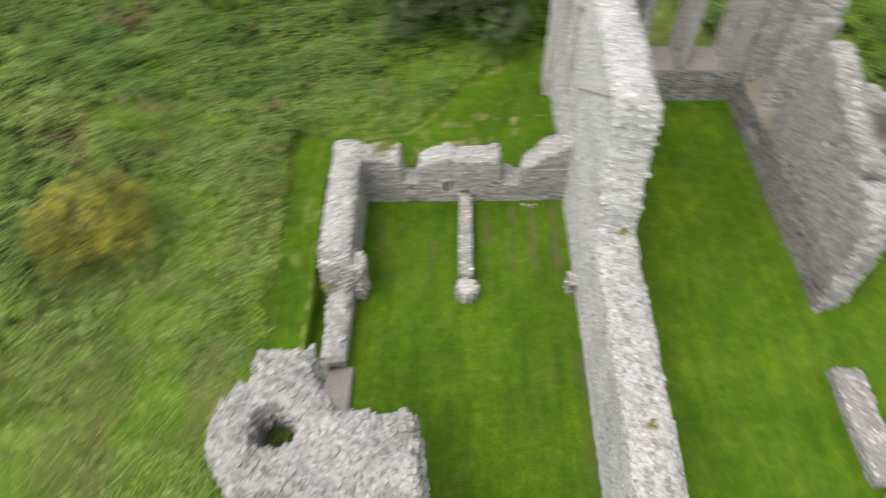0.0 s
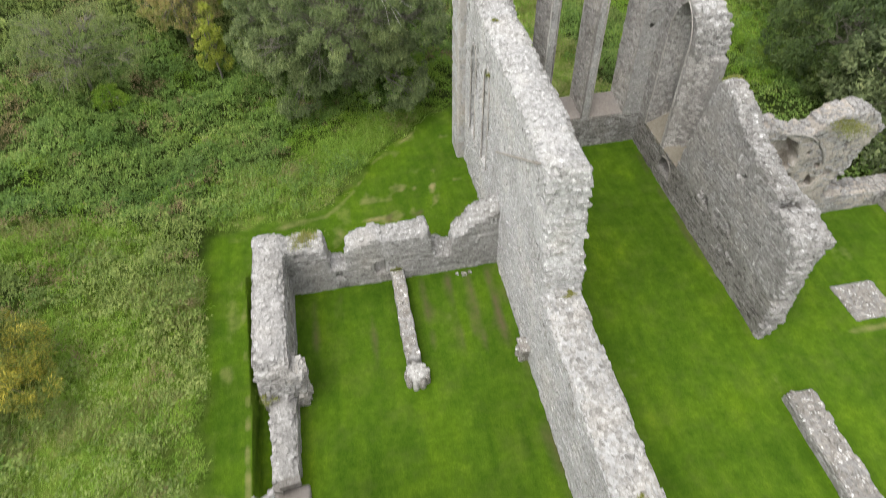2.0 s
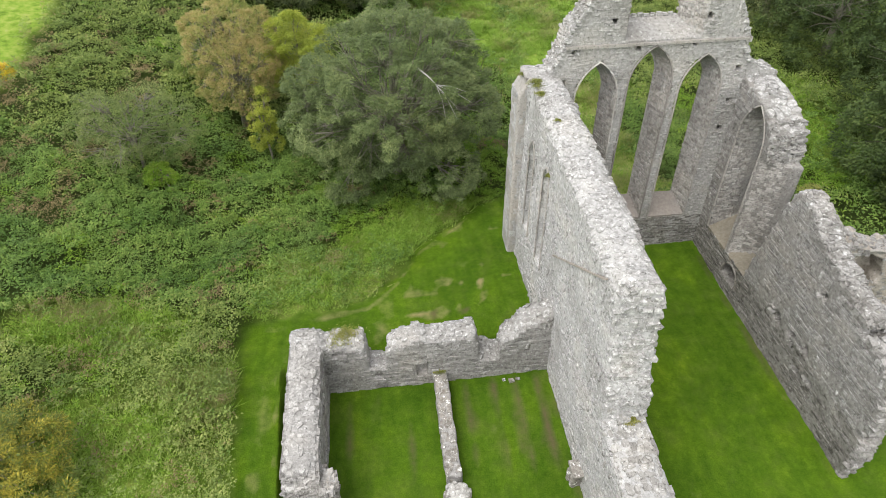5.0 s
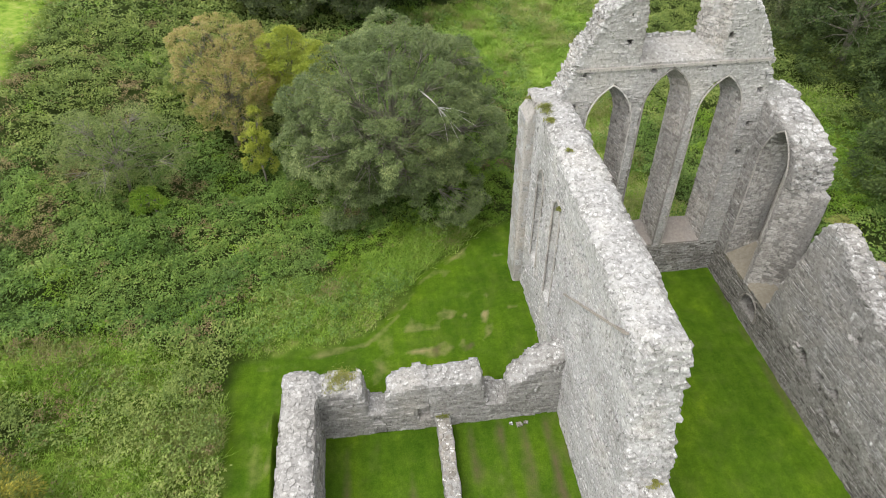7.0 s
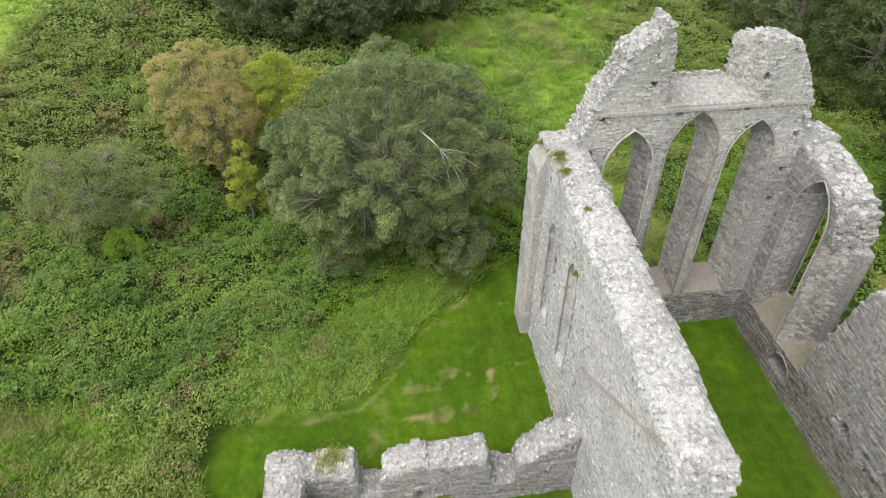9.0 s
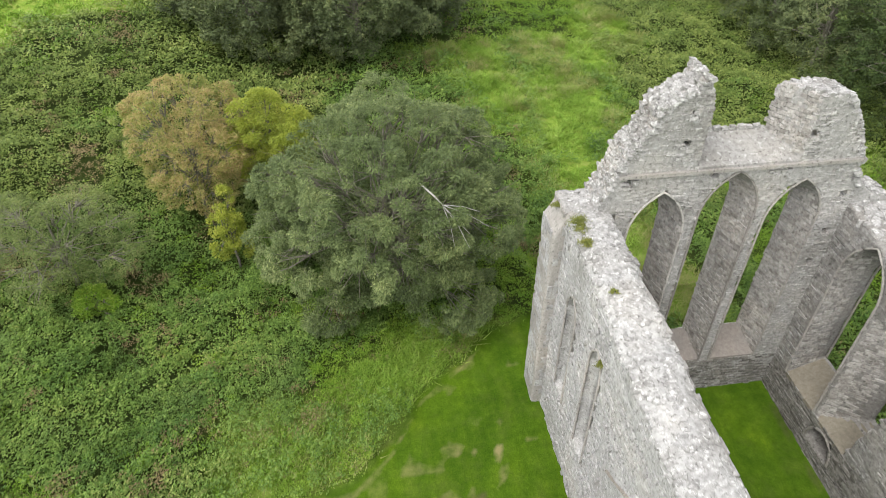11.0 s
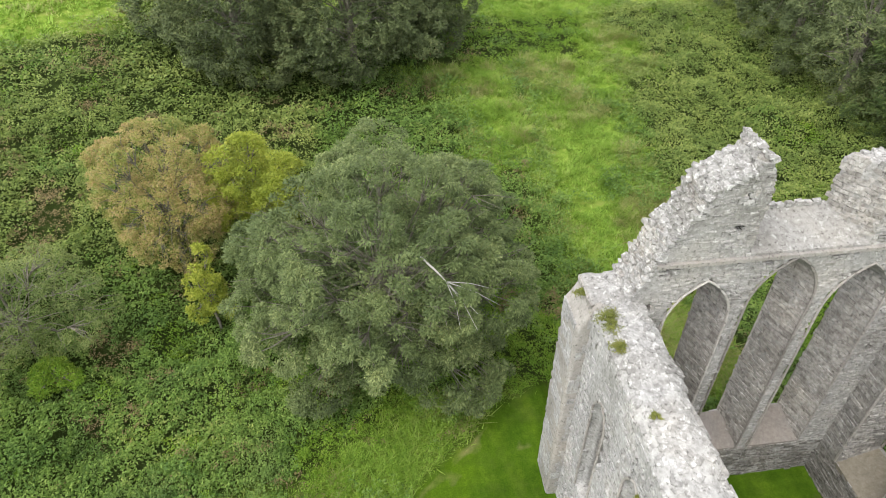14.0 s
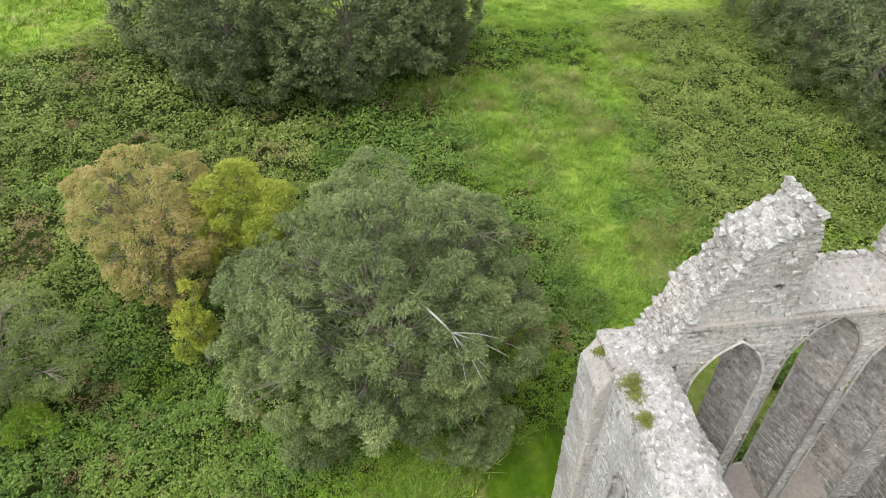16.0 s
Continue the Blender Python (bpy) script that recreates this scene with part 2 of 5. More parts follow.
def bark_material():
    m, nd, ln, b = material("grey_bark", 0.9)
    at = nd.new("ShaderNodeNewGeometry").outputs["Position"]
    f = noise_node(nd, ln, at, 14.0, 5, 0.7)
    ln.new(ramp_node(nd, ln, f, [(0.3, (0.09, 0.08, 0.06)), (0.6, (0.2, 0.185, 0.15)), (0.8, (0.34, 0.32, 0.28))]), b.inputs["Base Color"])
    bump_node(nd, ln, b, f, 0.6, 0.03)
    return m


BARK = bark_material()
DEADWOOD, _n, _l, _p = material("bleached_deadwood", 0.8)
_l.new(ramp_node(_n, _l, noise_node(_n, _l, _n.new("ShaderNodeNewGeometry").outputs["Position"], 18.0), [(0.3, (0.26, 0.25, 0.23)), (0.7, (0.42, 0.41, 0.39))]), _p.inputs["Base Color"])
m_hole, _, _, _b = material("dark_recess", 0.95)
_b.inputs["Base Color"].default_value = (0.03, 0.028, 0.025, 1)


# ---- mesh helpers ----
def mesh_of(name, verts, faces, mat, smooth=False):
    """A mesh from an array of vertices and an array of equal-sided faces."""
    verts, faces = np.asarray(verts, np.float32), np.asarray(faces, np.int32)
    me = bpy.data.meshes.new(name)
    me.vertices.add(len(verts))
    me.vertices.foreach_set("co", verts.ravel())
    k = faces.shape[1]
    me.loops.add(faces.size)
    me.loops.foreach_set("vertex_index", faces.ravel())
    me.polygons.add(len(faces))
    me.polygons.foreach_set("loop_start", np.arange(0, faces.size, k, dtype=np.int32))
    me.polygons.foreach_set("use_smooth", np.full(len(faces), smooth))
    me.materials.append(mat)
    me.update(calc_edges=True)
    return me


def child(name, me, parent, label="", kind=""):
    ob = new(name, me)
    ob.parent = parent
    if label or kind:
        tagged(ob, label=label, kind=kind)
    return ob


LATTICE = np.random.RandomState(7).rand(32, 32, 32)


def vnoise(x, y, z, size):
    """Smooth value noise of -1 to 1, with lumps of about the given size."""
    p = [np.asarray(c, float) / size + 100.0 for c in np.broadcast_arrays(x, y, z)]
    i = [np.floor(c).astype(int) for c in p]
    f = [c - k for c, k in zip(p, i)]
    f = [c * c * (3 - 2 * c) for c in f]
    out = 0.0
    for dx in (0, 1):
        for dy in (0, 1):
            for dz in (0, 1):
                w = (f[0] if dx else 1 - f[0]) * (f[1] if dy else 1 - f[1]) * (f[2] if dz else 1 - f[2])
                out = out + w * LATTICE[(i[0] + dx) % 32, (i[1] + dy) % 32, (i[2] + dz) % 32]
    return out * 2 - 1


def nets(solid, lo, hi, h):
    """The surface of a solid, given as a function that is positive inside, on a grid of step h."""
    ax = [np.arange(a, b + h, h) for a, b in zip(lo, hi)]
    f = solid(ax[0][:, None, None], ax[1][None, :, None], ax[2][None, None, :])
    f = np.broadcast_to(f, [len(a) for a in ax]).copy()
    f[0], f[-1], f[:, 0], f[:, -1], f[:, :, 0], f[:, :, -1] = -h, -h, -h, -h, -h, -h
    f = np.clip(f, -2 * h, 2 * h)
    f[f == 0] = 1e-6
    s = f > 0
    n = [k - 1 for k in f.shape]
    corner = [(a, b, c) for a in (0, 1) for b in (0, 1) for c in (0, 1)]
    cut = lambda g, o: g[o[0]:o[0] + n[0], o[1]:o[1] + n[1], o[2]:o[2] + n[2]]
    count = sum(cut(s, o).astype(int) for o in corner)
    cells = np.argwhere((count > 0) & (count < 8))
    idx = np.full(n, -1)
    idx[tuple(cells.T)] = np.arange(len(cells))
    total, weight = np.zeros((len(cells), 3)), np.zeros(len(cells))
    for a in corner:
        for d in range(3):
            if a[d]:
                continue
            b = tuple(1 if k == d else a[k] for k in range(3))
            fa, fb = f[tuple((cells + a).T)], f[tuple((cells + b).T)]
            hit = (fa > 0) != (fb > 0)
            t = np.where(hit, fa / np.where(hit, fa - fb, 1), 0)
            at = np.array(a) + t[:, None] * (np.array(b) - np.array(a))
            total += at * hit[:, None]
            weight += hit
    verts = (cells + total / weight[:, None]) * h + np.array(lo)
    quads = []
    for d in range(3):
        e, g = [(1, 2), (2, 0), (0, 1)][d]
        sl = [slice(None)] * 3
        sl[d] = slice(0, -1)
        sl2 = [slice(None)] * 3
        sl2[d] = slice(1, None)
        change = s[tuple(sl)] != s[tuple(sl2)]
        at = np.argwhere(change)
        at = at[(at[:, e] > 0) & (at[:, g] > 0) & (at[:, e] < n[e]) & (at[:, g] < n[g])]
        de, dg = np.eye(3, dtype=int)[e], np.eye(3, dtype=int)[g]
        q = np.stack([idx[tuple((at - de - dg).T)], idx[tuple((at - dg).T)], idx[tuple(at.T)], idx[tuple((at - de).T)]], 1)
        flip = ~s[tuple(at.T)]
        q[flip] = q[flip][:, ::-1]
        quads.append(q)
    q = np.concatenate(quads)
    return verts, q[(q >= 0).all(1)]


def least(*fields):
    out = fields[0]
    for f in fields[1:]:
        out = np.minimum(out, f)
    return out


def rough(f, x, y, z, a=0.05, b=0.035):
    return f + a * vnoise(x, y, z, 0.45) + b * vnoise(x, y, z, 0.17)


def pointed(u, z, half, spring, sill):
    """Positive inside a pointed opening of that half width."""
    upper = 2 * half - np.sqrt((np.abs(u) + half) ** 2 + np.maximum(z - spring, 0) ** 2)
    return least(upper, half - np.abs(u), z - sill)


def ragged(points, s, jag=0.12, size=0.35, seed=0.0):
    """A broken wall top: heights along s, stepped and jagged."""
    p = np.array(points)
    return np.interp(s, p[:, 0], p[:, 1]) + jag * vnoise(s, seed, 0, size) + 0.5 * jag * vnoise(s, seed + 9, 0, size * 0.45)


BOX = np.array([(-1, -1, -1), (1, -1, -1), (1, 1, -1), (-1, 1, -1), (-1, -1, 1), (1, -1, 1), (1, 1, 1), (-1, 1, 1)], float)
BOX_FACES = np.array([(0, 3, 2, 1), (4, 5, 6, 7), (0, 1, 5, 4), (1, 2, 6, 5), (2, 3, 7, 6), (3, 0, 4, 7)])


def boxes_mesh(name, centres, sizes, mat, jitter=0.18, turn=0.0, seed=1):
    """Many uneven blocks joined in one mesh."""
    rs = np.random.RandomState(seed)
    n = len(centres)
    v = BOX[None] * (1 + jitter * rs.uniform(-1, 1, (n, 8, 3))) * np.asarray(sizes)[:, None] / 2
    if turn:
        q = rs.normal(0, turn, (n, 3))
        c, s_ = np.cos(q), np.sin(q)
        for d, (e, g) in enumerate(((1, 2), (2, 0), (0, 1))):
            a, b = v[:, :, e].copy(), v[:, :, g].copy()
            v[:, :, e] = a * c[:, d, None] - b * s_[:, d, None]
            v[:, :, g] = a * s_[:, d, None] + b * c[:, d, None]
    v += np.asarray(centres)[:, None]
    faces = BOX_FACES[None] + 8 * np.arange(n)[:, None, None]
    return mesh_of(name, v.reshape(-1, 3), faces.reshape(-1, 4), mat)


def facing(owner, solid, axis, at, side, u0, u1, z0, z1, seed, proud=0.03, high=(0.06, 0.15), long=(0.14, 0.5), mat=None, skip=0.04, wobble=0.1):
    """Courses of thin uneven stones over one face of a wall: axis is the face's normal, side its sign."""
    rs = np.random.RandomState(seed)
    cs, ss = [], []
    z = z0
    while z < z1:
        hgt = rs.uniform(*high)
        u = u0 + rs.uniform(0, 0.2)
        while u < u1:
            ln_ = min(rs.uniform(*long), max(u1 - u, 0.03))
            if rs.rand() > skip:
                cs.append((u + ln_ / 2, z + hgt / 2 + rs.normal(0, 0.008), rs.normal(0, 0.012)))
                ss.append((ln_ - rs.uniform(0.01, 0.03), hgt - rs.uniform(0.006, 0.02)))
            u += ln_
        z += hgt
    cs, ss = np.array(cs), np.array(ss)

    def inside(du, dz, deep):
        u, zz = cs[:, 0] + du * ss[:, 0] / 2, cs[:, 1] + dz * ss[:, 1] / 2
        v = np.full(len(cs), at - side * deep)
        return solid(*((v, u, zz) if axis == 0 else (u, v, zz))) > 0.0

    keep = inside(0, 0, 0.09) & inside(-0.8, 0, 0.09) & inside(0.8, 0, 0.09) & inside(0, 1, 0.09)
    cs, ss = cs[keep], ss[keep]
    depth = 0.16
    v = at + side * (proud + cs[:, 2] - depth / 2)
    c3 = np.stack([v, cs[:, 0], cs[:, 1]] if axis == 0 else [cs[:, 0], v, cs[:, 1]], 1)
    d = np.full(len(cs), depth)
    s3 = np.stack([d, ss[:, 0], ss[:, 1]] if axis == 0 else [ss[:, 0], d, ss[:, 1]], 1)
    child("stone_facing", boxes_mesh("stone_facing", c3, s3, mat or STONE, wobble, 0.3 * wobble, seed), owner, "coursed thin grey rubble stones", "stuff")


def jamb_stones(owner, axis, inner, outer, seed, zmin=0.0, mat=None):
    """Coursed stones over the splayed sides of openings, which face neither of the wall's main ways."""
    me = owner.data
    n = len(me.vertices)
    p, nr = np.empty(3 * n, np.float32), np.empty(3 * n, np.float32)
    me.vertices.foreach_get("co", p)
    me.vertex_normals.foreach_get("vector", nr)
    p, nr = p.reshape(-1, 3), nr.reshape(-1, 3)
    v = p[:, axis]
    ok = (np.abs(nr[:, 2]) < 0.45) & (np.abs(nr[:, axis]) < 0.8) & (v > inner + 0.08) & (v < outer - 0.08) & (p[:, 2] > zmin)
    p, nr = p[ok], nr[ok]
    rs = np.random.RandomState(seed)
    p = p[(order := rs.permutation(len(p)))]
    nr = nr[order]
    u = p[:, 1 - axis]
    course = np.floor(p[:, 2] / 0.115).astype(int)
    spot = np.floor(p[:, axis] / 0.24 + 0.5 * (course % 2)).astype(int)
    key = np.stack([course, spot, np.floor(u / 0.5).astype(int), (nr[:, 1 - axis] > 0).astype(int)], 1)
    _, first = np.unique(key, axis=0, return_index=True)
    p, nr, course = p[first], nr[first], course[first]
    m = len(p)
    yaw = np.arctan2(nr[:, 1], nr[:, 0])
    size = np.stack([np.full(m, 0.09), rs.uniform(0.16, 0.27, m), rs.uniform(0.08, 0.115, m)], 1)
    b = BOX[None] * (1 + 0.1 * rs.uniform(-1, 1, (m, 8, 3))) * size[:, None] / 2
    c_, s_ = np.cos(yaw)[:, None], np.sin(yaw)[:, None]
    w = np.stack([b[..., 0] * c_ - b[..., 1] * s_, b[..., 0] * s_ + b[..., 1] * c_, b[..., 2]], -1)
    at = p - nr * rs.uniform(0.015, 0.035, m)[:, None]
    at[:, 2] = (course + 0.5) * 0.115 + rs.normal(0, 0.012, m)
    w += at[:, None]
    f = BOX_FACES[None] + 8 * np.arange(m)[:, None, None]
    child("jamb_stones", mesh_of("jamb_stones", w.reshape(-1, 3), f.reshape(-1, 4), mat or STONE), owner, "coursed stones of the splayed jambs", "stuff")


def broken_face(owner, ways, zone, seed, step=0.15, size=(0.1, 0.24), mat=None, sink=0.02):
    """Rubble showing in broken wall ends: uneven blocks half sunk where the surface faces one of the given ways, inside a zone."""
    me = owner.data
    n = len(me.vertices)
    p, nr = np.empty(3 * n, np.float32), np.empty(3 * n, np.float32)
    me.vertices.foreach_get("co", p)
    me.vertex_normals.foreach_get("vector", nr)
    p, nr = p.reshape(-1, 3), nr.reshape(-1, 3)
    ok = np.zeros(n, bool)
    for w in ways:
        ok |= nr @ (np.array(w) / np.linalg.norm(w)) > 0.6
    ok &= ((p > np.array(zone[0])) & (p < np.array(zone[1]))).all(1)
    p, nr = p[ok], nr[ok]
    rs = np.random.RandomState(seed)
    order = rs.permutation(len(p))
    p, nr = p[order], nr[order]
    _, first = np.unique(np.floor(p / step).astype(int), axis=0, return_index=True)
    p, nr = p[first], nr[first]
    m = len(p)
    if m:
        s3 = rs.uniform(*size, (m, 1)) * np.stack([rs.uniform(0.8, 1.2, m), rs.uniform(0.8, 1.2, m), rs.uniform(0.35, 0.65, m)], 1)
        child("broken_core", boxes_mesh("broken_core", p - sink * nr, s3, mat or STONE, 0.28, 0.2, seed), owner, "rough rubble of the broken wall end", "stuff")


def cell(i, x, y, w, near, reach):
    """The plan of one bedded stone: the ground nearer to it than to its neighbours, a convex polygon about its centre."""
    a = [math.pi * (2 * k + 1) / 8 for k in range(8)]
    poly = [(reach * math.cos(v), reach * math.sin(v)) for v in a]
    for j in near:
        dx, dy = x[j] - x[i], y[j] - y[i]
        d2 = dx * dx + dy * dy
        lim = 0.5 * d2 + 0.5 * (w[i] - w[j])
        cut = []
        for k in range(len(poly)):
            p, q = poly[k - 1], poly[k]
            sp, sq = p[0] * dx + p[1] * dy - lim, q[0] * dx + q[1] * dy - lim
            if (sp < 0) != (sq < 0):
                t = sp / (sp - sq)
                cut.append((p[0] + t * (q[0] - p[0]), p[1] + t * (q[1] - p[1])))
            if sq < 0:
                cut.append(q)
        poly = cut
        if len(poly) < 3:
            return []
    return [p for k, p in enumerate(poly) if math.hypot(p[0] - poly[k - 1][0], p[1] - poly[k - 1][1]) > 0.012]


def stone_shape(poly, gx, gy, up, skirt, rs):
    """A flat bedded stone over its plan: skirt, worn edge and slightly domed top, tilted by gx, gy."""
    n = len(poly)
    vs = []
    for s_, dz in ((1.0, -skirt), (1.0, up - 0.008), (0.86, up + 0.006)):
        for px, py in poly:
            px, py = px * s_ + rs.normal(0, 0.004), py * s_ + rs.normal(0, 0.004)
            vs.append((px, py, dz + (gx * px + gy * py if dz > -skirt else 0) + rs.normal(0, 0.005)))
    fs = [(a * n + k, a * n + (k + 1) % n, (a + 1) * n + (k + 1) % n, (a + 1) * n + k) for a in (0, 1) for k in range(n)]
    fs.append(tuple(range(2 * n, 3 * n)))
    return vs, fs


def capping(owner, solid, lo, hi, zmax, zmin, seed, step=0.18, singles=140, mat=None, relief=0.008, gap=1.01, wild=0.06):
    """Flat stones bedded close together along a broken wall top: many single ones, the rest joined."""
    rs = np.random.RandomState(seed)
    mat = mat or CAPPING
    gx, gy = np.meshgrid(np.arange(lo[0], hi[0], step), np.arange(lo[1], hi[1], step), indexing="ij")
    x = (gx + rs.uniform(-0.46, 0.46, gx.shape) * step).ravel()
    y = (gy + rs.uniform(-0.46, 0.46, gy.shape) * step).ravel()
    zs = np.arange(zmax, zmin, -0.04)

    def height(a, b):
        f = solid(a[:, None], b[:, None], zs[None, :]) > 0
        return f.any(1), zs[f.argmax(1)]

    has, _ = height(x, y)
    x, y = x[has], y[has]
    e = 0.08
    _, z = height(x, y)
    hx1, zx1 = height(x + e, y)
    hx0, zx0 = height(x - e, y)
    hy1, zy1 = height(x, y + e)
    hy0, zy0 = height(x, y - e)
    sx = np.clip(np.where(hx1 & hx0, zx1 - zx0, 0) / (2 * e), -1.1, 1.1)
    sy = np.clip(np.where(hy1 & hy0, zy1 - zy0, 0) / (2 * e), -1.1, 1.1)
    w = rs.uniform(0, 0.5, len(x)) * step * step
    polys = []
    for i in range(len(x)):
        near = np.flatnonzero((np.abs(x - x[i]) < 2.2 * step) & (np.abs(y - y[i]) < 2.2 * step))
        near = near[near != i]
        near = near[np.argsort((x[near] - x[i]) ** 2 + (y[near] - y[i]) ** 2)]
        polys.append(cell(i, x, y, w, near, 0.72 * step))
    at = np.array([(i, k) for i, p in enumerate(polys) for k in range(len(p))])
    pv = np.array([v for p in polys for v in p])
    for _ in range(4):
        out = solid(x[at[:, 0]] + pv[:, 0], y[at[:, 0]] + pv[:, 1], z[at[:, 0]] - 0.14) < 0.0
        pv[out] *= 0.78
    start = np.cumsum([0] + [len(p) for p in polys])
    vs, fs = [], []
    for k, i in enumerate(rs.permutation(len(x))):
        poly = pv[start[i]:start[i + 1]] * gap
        if len(poly) < 3 or np.ptp(poly[:, 0]) < 0.035 or np.ptp(poly[:, 1]) < 0.035:
            continue
        up = relief * rs.uniform(0.0, 2.2) + 0.012
        slope = max(abs(sx[i]), abs(sy[i]))
        tilt = 0.55 + rs.normal(0, 0.05)
        v, f = stone_shape(poly, sx[i] * tilt + rs.normal(0, wild), sy[i] * tilt + rs.normal(0, wild), up, 0.08 + slope * step * 0.7, rs)
        if k < singles:
            me = bpy.data.meshes.new("stone")
            me.from_pydata(v, [], f)
            me.materials.append(mat)
            ob = new("stone", me)
            ob.parent = owner
            ob.matrix_basis = pose(x[i], y[i], z[i])
        else:
            fs += [tuple(a + len(vs) for a in q) for q in f]
            vs += [(p[0] + x[i], p[1] + y[i], p[2] + z[i]) for p in v]
    if vs:
        me = bpy.data.meshes.new("rubble_bed")
        me.from_pydata(vs, [], fs)
        me.materials.append(mat)
        child("rubble_bed", me, owner, "pale lichened stones bedded along the broken top", "stuff")


def masonry(name, label, category, solid, lo, hi, h=0.09, mat=None, kind="structure"):
    v, q = nets(solid, lo, hi, h)
    ob = new(name, mesh_of(name, v, q, mat or MORTAR, True))
    return tagged(ob, label=label, category=category, kind=kind)


def tube(points, radii, sides=7):
    """Rings of vertices and quads along a bent tapering limb."""
    pts = [Vector(p) for p in points]
    vs, fs = [], []
    for k, p in enumerate(pts):
        d = (pts[min(k + 1, len(pts) - 1)] - pts[max(k - 1, 0)]).normalized()
        a = d.orthogonal().normalized()
        b = d.cross(a)
        for j in range(sides):
            w = 2 * math.pi * j / sides
            vs.append(p + radii[k] * (math.cos(w) * a + math.sin(w) * b))
    for k in range(len(pts) - 1):
        for j in range(sides):
            i, i2 = k * sides + j, k * sides + (j + 1) % sides
            fs.append((i, i2, i2 + sides, i + sides))
    return vs, fs


def join_tubes(name, tubes, mat):
    vs, fs = [], []
    for v, f in tubes:
        fs += [tuple(i + len(vs) for i in q) for q in f]
        vs += [tuple(p) for p in v]
    return mesh_of(name, vs, fs, mat, True)


def leaf_quads(at, size, normal, seed, slim=0.5, droop=0.0, stray=0.45):
    """One pointed leaf at each place."""
    rs = np.random.RandomState(seed)
    n = len(at)
    nrm = normal + rs.normal(0, stray, (n, 3))
    nrm /= np.linalg.norm(nrm, axis=1)[:, None] + 1e-9
    t = np.cross(nrm, rs.normal(0, 1, (n, 3)))
    t /= np.linalg.norm(t, axis=1)[:, None] + 1e-9
    t[:, 2] -= droop
    s_ = np.cross(nrm, t)
    size = np.asarray(size)[:, None] if np.ndim(size) else size
    side = s_ * size * slim * 0.5
    v = np.stack([at - t * size * 0.45 - side, at - t * size * 0.45 + side, at + t * size * 0.65], 1)
    return v.reshape(-1, 3), np.arange(3 * n).reshape(n, 3)


def leaf_along(at, axis, normal, size, slim):
    """One leaf at each place, growing along its axis, its blade facing about along the normal."""
    axis = axis / (np.linalg.norm(axis, axis=1)[:, None] + 1e-9)
    side = np.cross(normal, axis)
    side *= slim / (np.linalg.norm(side, axis=1)[:, None] + 1e-9)
    size = np.asarray(size)[:, None]
    v = np.stack([at, at + size * (0.5 * axis + 0.62 * side), at + size * (axis - 0.38 * side)], 1)
    return v.reshape(-1, 3), np.arange(3 * len(at)).reshape(-1, 3)


def units(rs, n):
    d = rs.normal(0, 1, (n, 3))
    return d / np.linalg.norm(d, axis=1)[:, None]


# ---- ground ----
def soft(a, k=0.6):
    return np.log1p(np.exp(np.clip(a / k, -30, 30))) * k


def step01(a, b, x):
    t = np.clip((x - a) / (b - a), 0, 1)
    return t * t * (3 - 2 * t)


def ground_z(x, y):
    x, y = np.asarray(x, float), np.asarray(y, float)
    inside = 0.035 * np.clip(y, -14, 8) + 0.02 * np.clip(x, -9, 0)
    outside = 0.45 + 0.012 * np.clip(y, -14, 8)
    verge = np.interp(y, [-9, -7, -5, 0, 3], [-8.9, -8.94, -8.97, -9.24, -9.3])
    to_out = np.maximum(step01(0.03, -0.03, x - verge), step01(0.35, 0.8, y) * step01(0.9, 0.2, x))
    z = inside + (outside - inside) * to_out
    hill = 0.28 * soft(-x - 10.8, 0.8) + 0.11 * soft(y - 9.5, 1.5) + 0.012 * soft(-x - 4, 2) * soft(y - 9, 2)
    hill = 9 * (1 - np.exp(-hill / 9))
    hill += 0.03 * soft(x - 12, 2)
    return z + hill + 0.04 * vnoise(x, y, 0, 3.0) + 0.25 * step01(12, 30, np.hypot(x, y)) * vnoise(x, y, 5, 7.0)


def edge_y(x):
    """The mown grass ends at this y, north-east of the ruin."""
    return np.interp(x, [-10.9, -9.0, -6.2, -5.0, -4.0, -1.4, 0.5, 3.0], [2.9, 3.2, 3.7, 4.9, 6.6, 8.9, 9.8, 7.6])


def mown_mask(x, y):
    """1 on the mown lawn, 0 in the rough."""
    wob = 0.18 * vnoise(x, y, 2, 1.1)
    north = step01(-11.05, -10.65, x + 1.3 * wob + 0.2 * vnoise(x, y, 6, 2.9) + 0.22 * vnoise(x, y, 34, 0.8) + np.interp(y, [-12, -6, 1.5], [-0.2, -0.75, 0.0]))
    east = step01(0.25, -0.25, y - edge_y(x) + wob)
    far = step01(17.9, 17.2, x + wob) * step01(7.8, 7.2, np.where(x > 0.8, y, -9) + wob) * np.where(x > 9.0, step01(0.9, 0.4, y), 1.0)
    return north * east * far


gx = np.unique(np.concatenate([np.arange(-30, -14, 0.4), np.arange(-14, 13, 0.25), np.arange(13, 30, 0.4), np.arange(-9.5, -8.4, 0.05), np.linspace(-600, -30, 40), np.linspace(30, 600, 40)]))
gy = np.unique(np.concatenate([np.arange(-18, 14, 0.25), np.arange(14, 46, 0.4), np.linspace(-600, -18, 40), np.linspace(46, 700, 40)]))
GX, GY = np.meshgrid(gx, gy, indexing="ij")
gv = np.stack([GX, GY, ground_z(GX, GY)], -1).reshape(-1, 3)
ii = np.arange(GX.size).reshape(GX.shape)
gq = np.stack([ii[:-1, :-1], ii[1:, :-1], ii[1:, 1:], ii[:-1, 1:]], -1).reshape(-1, 4)
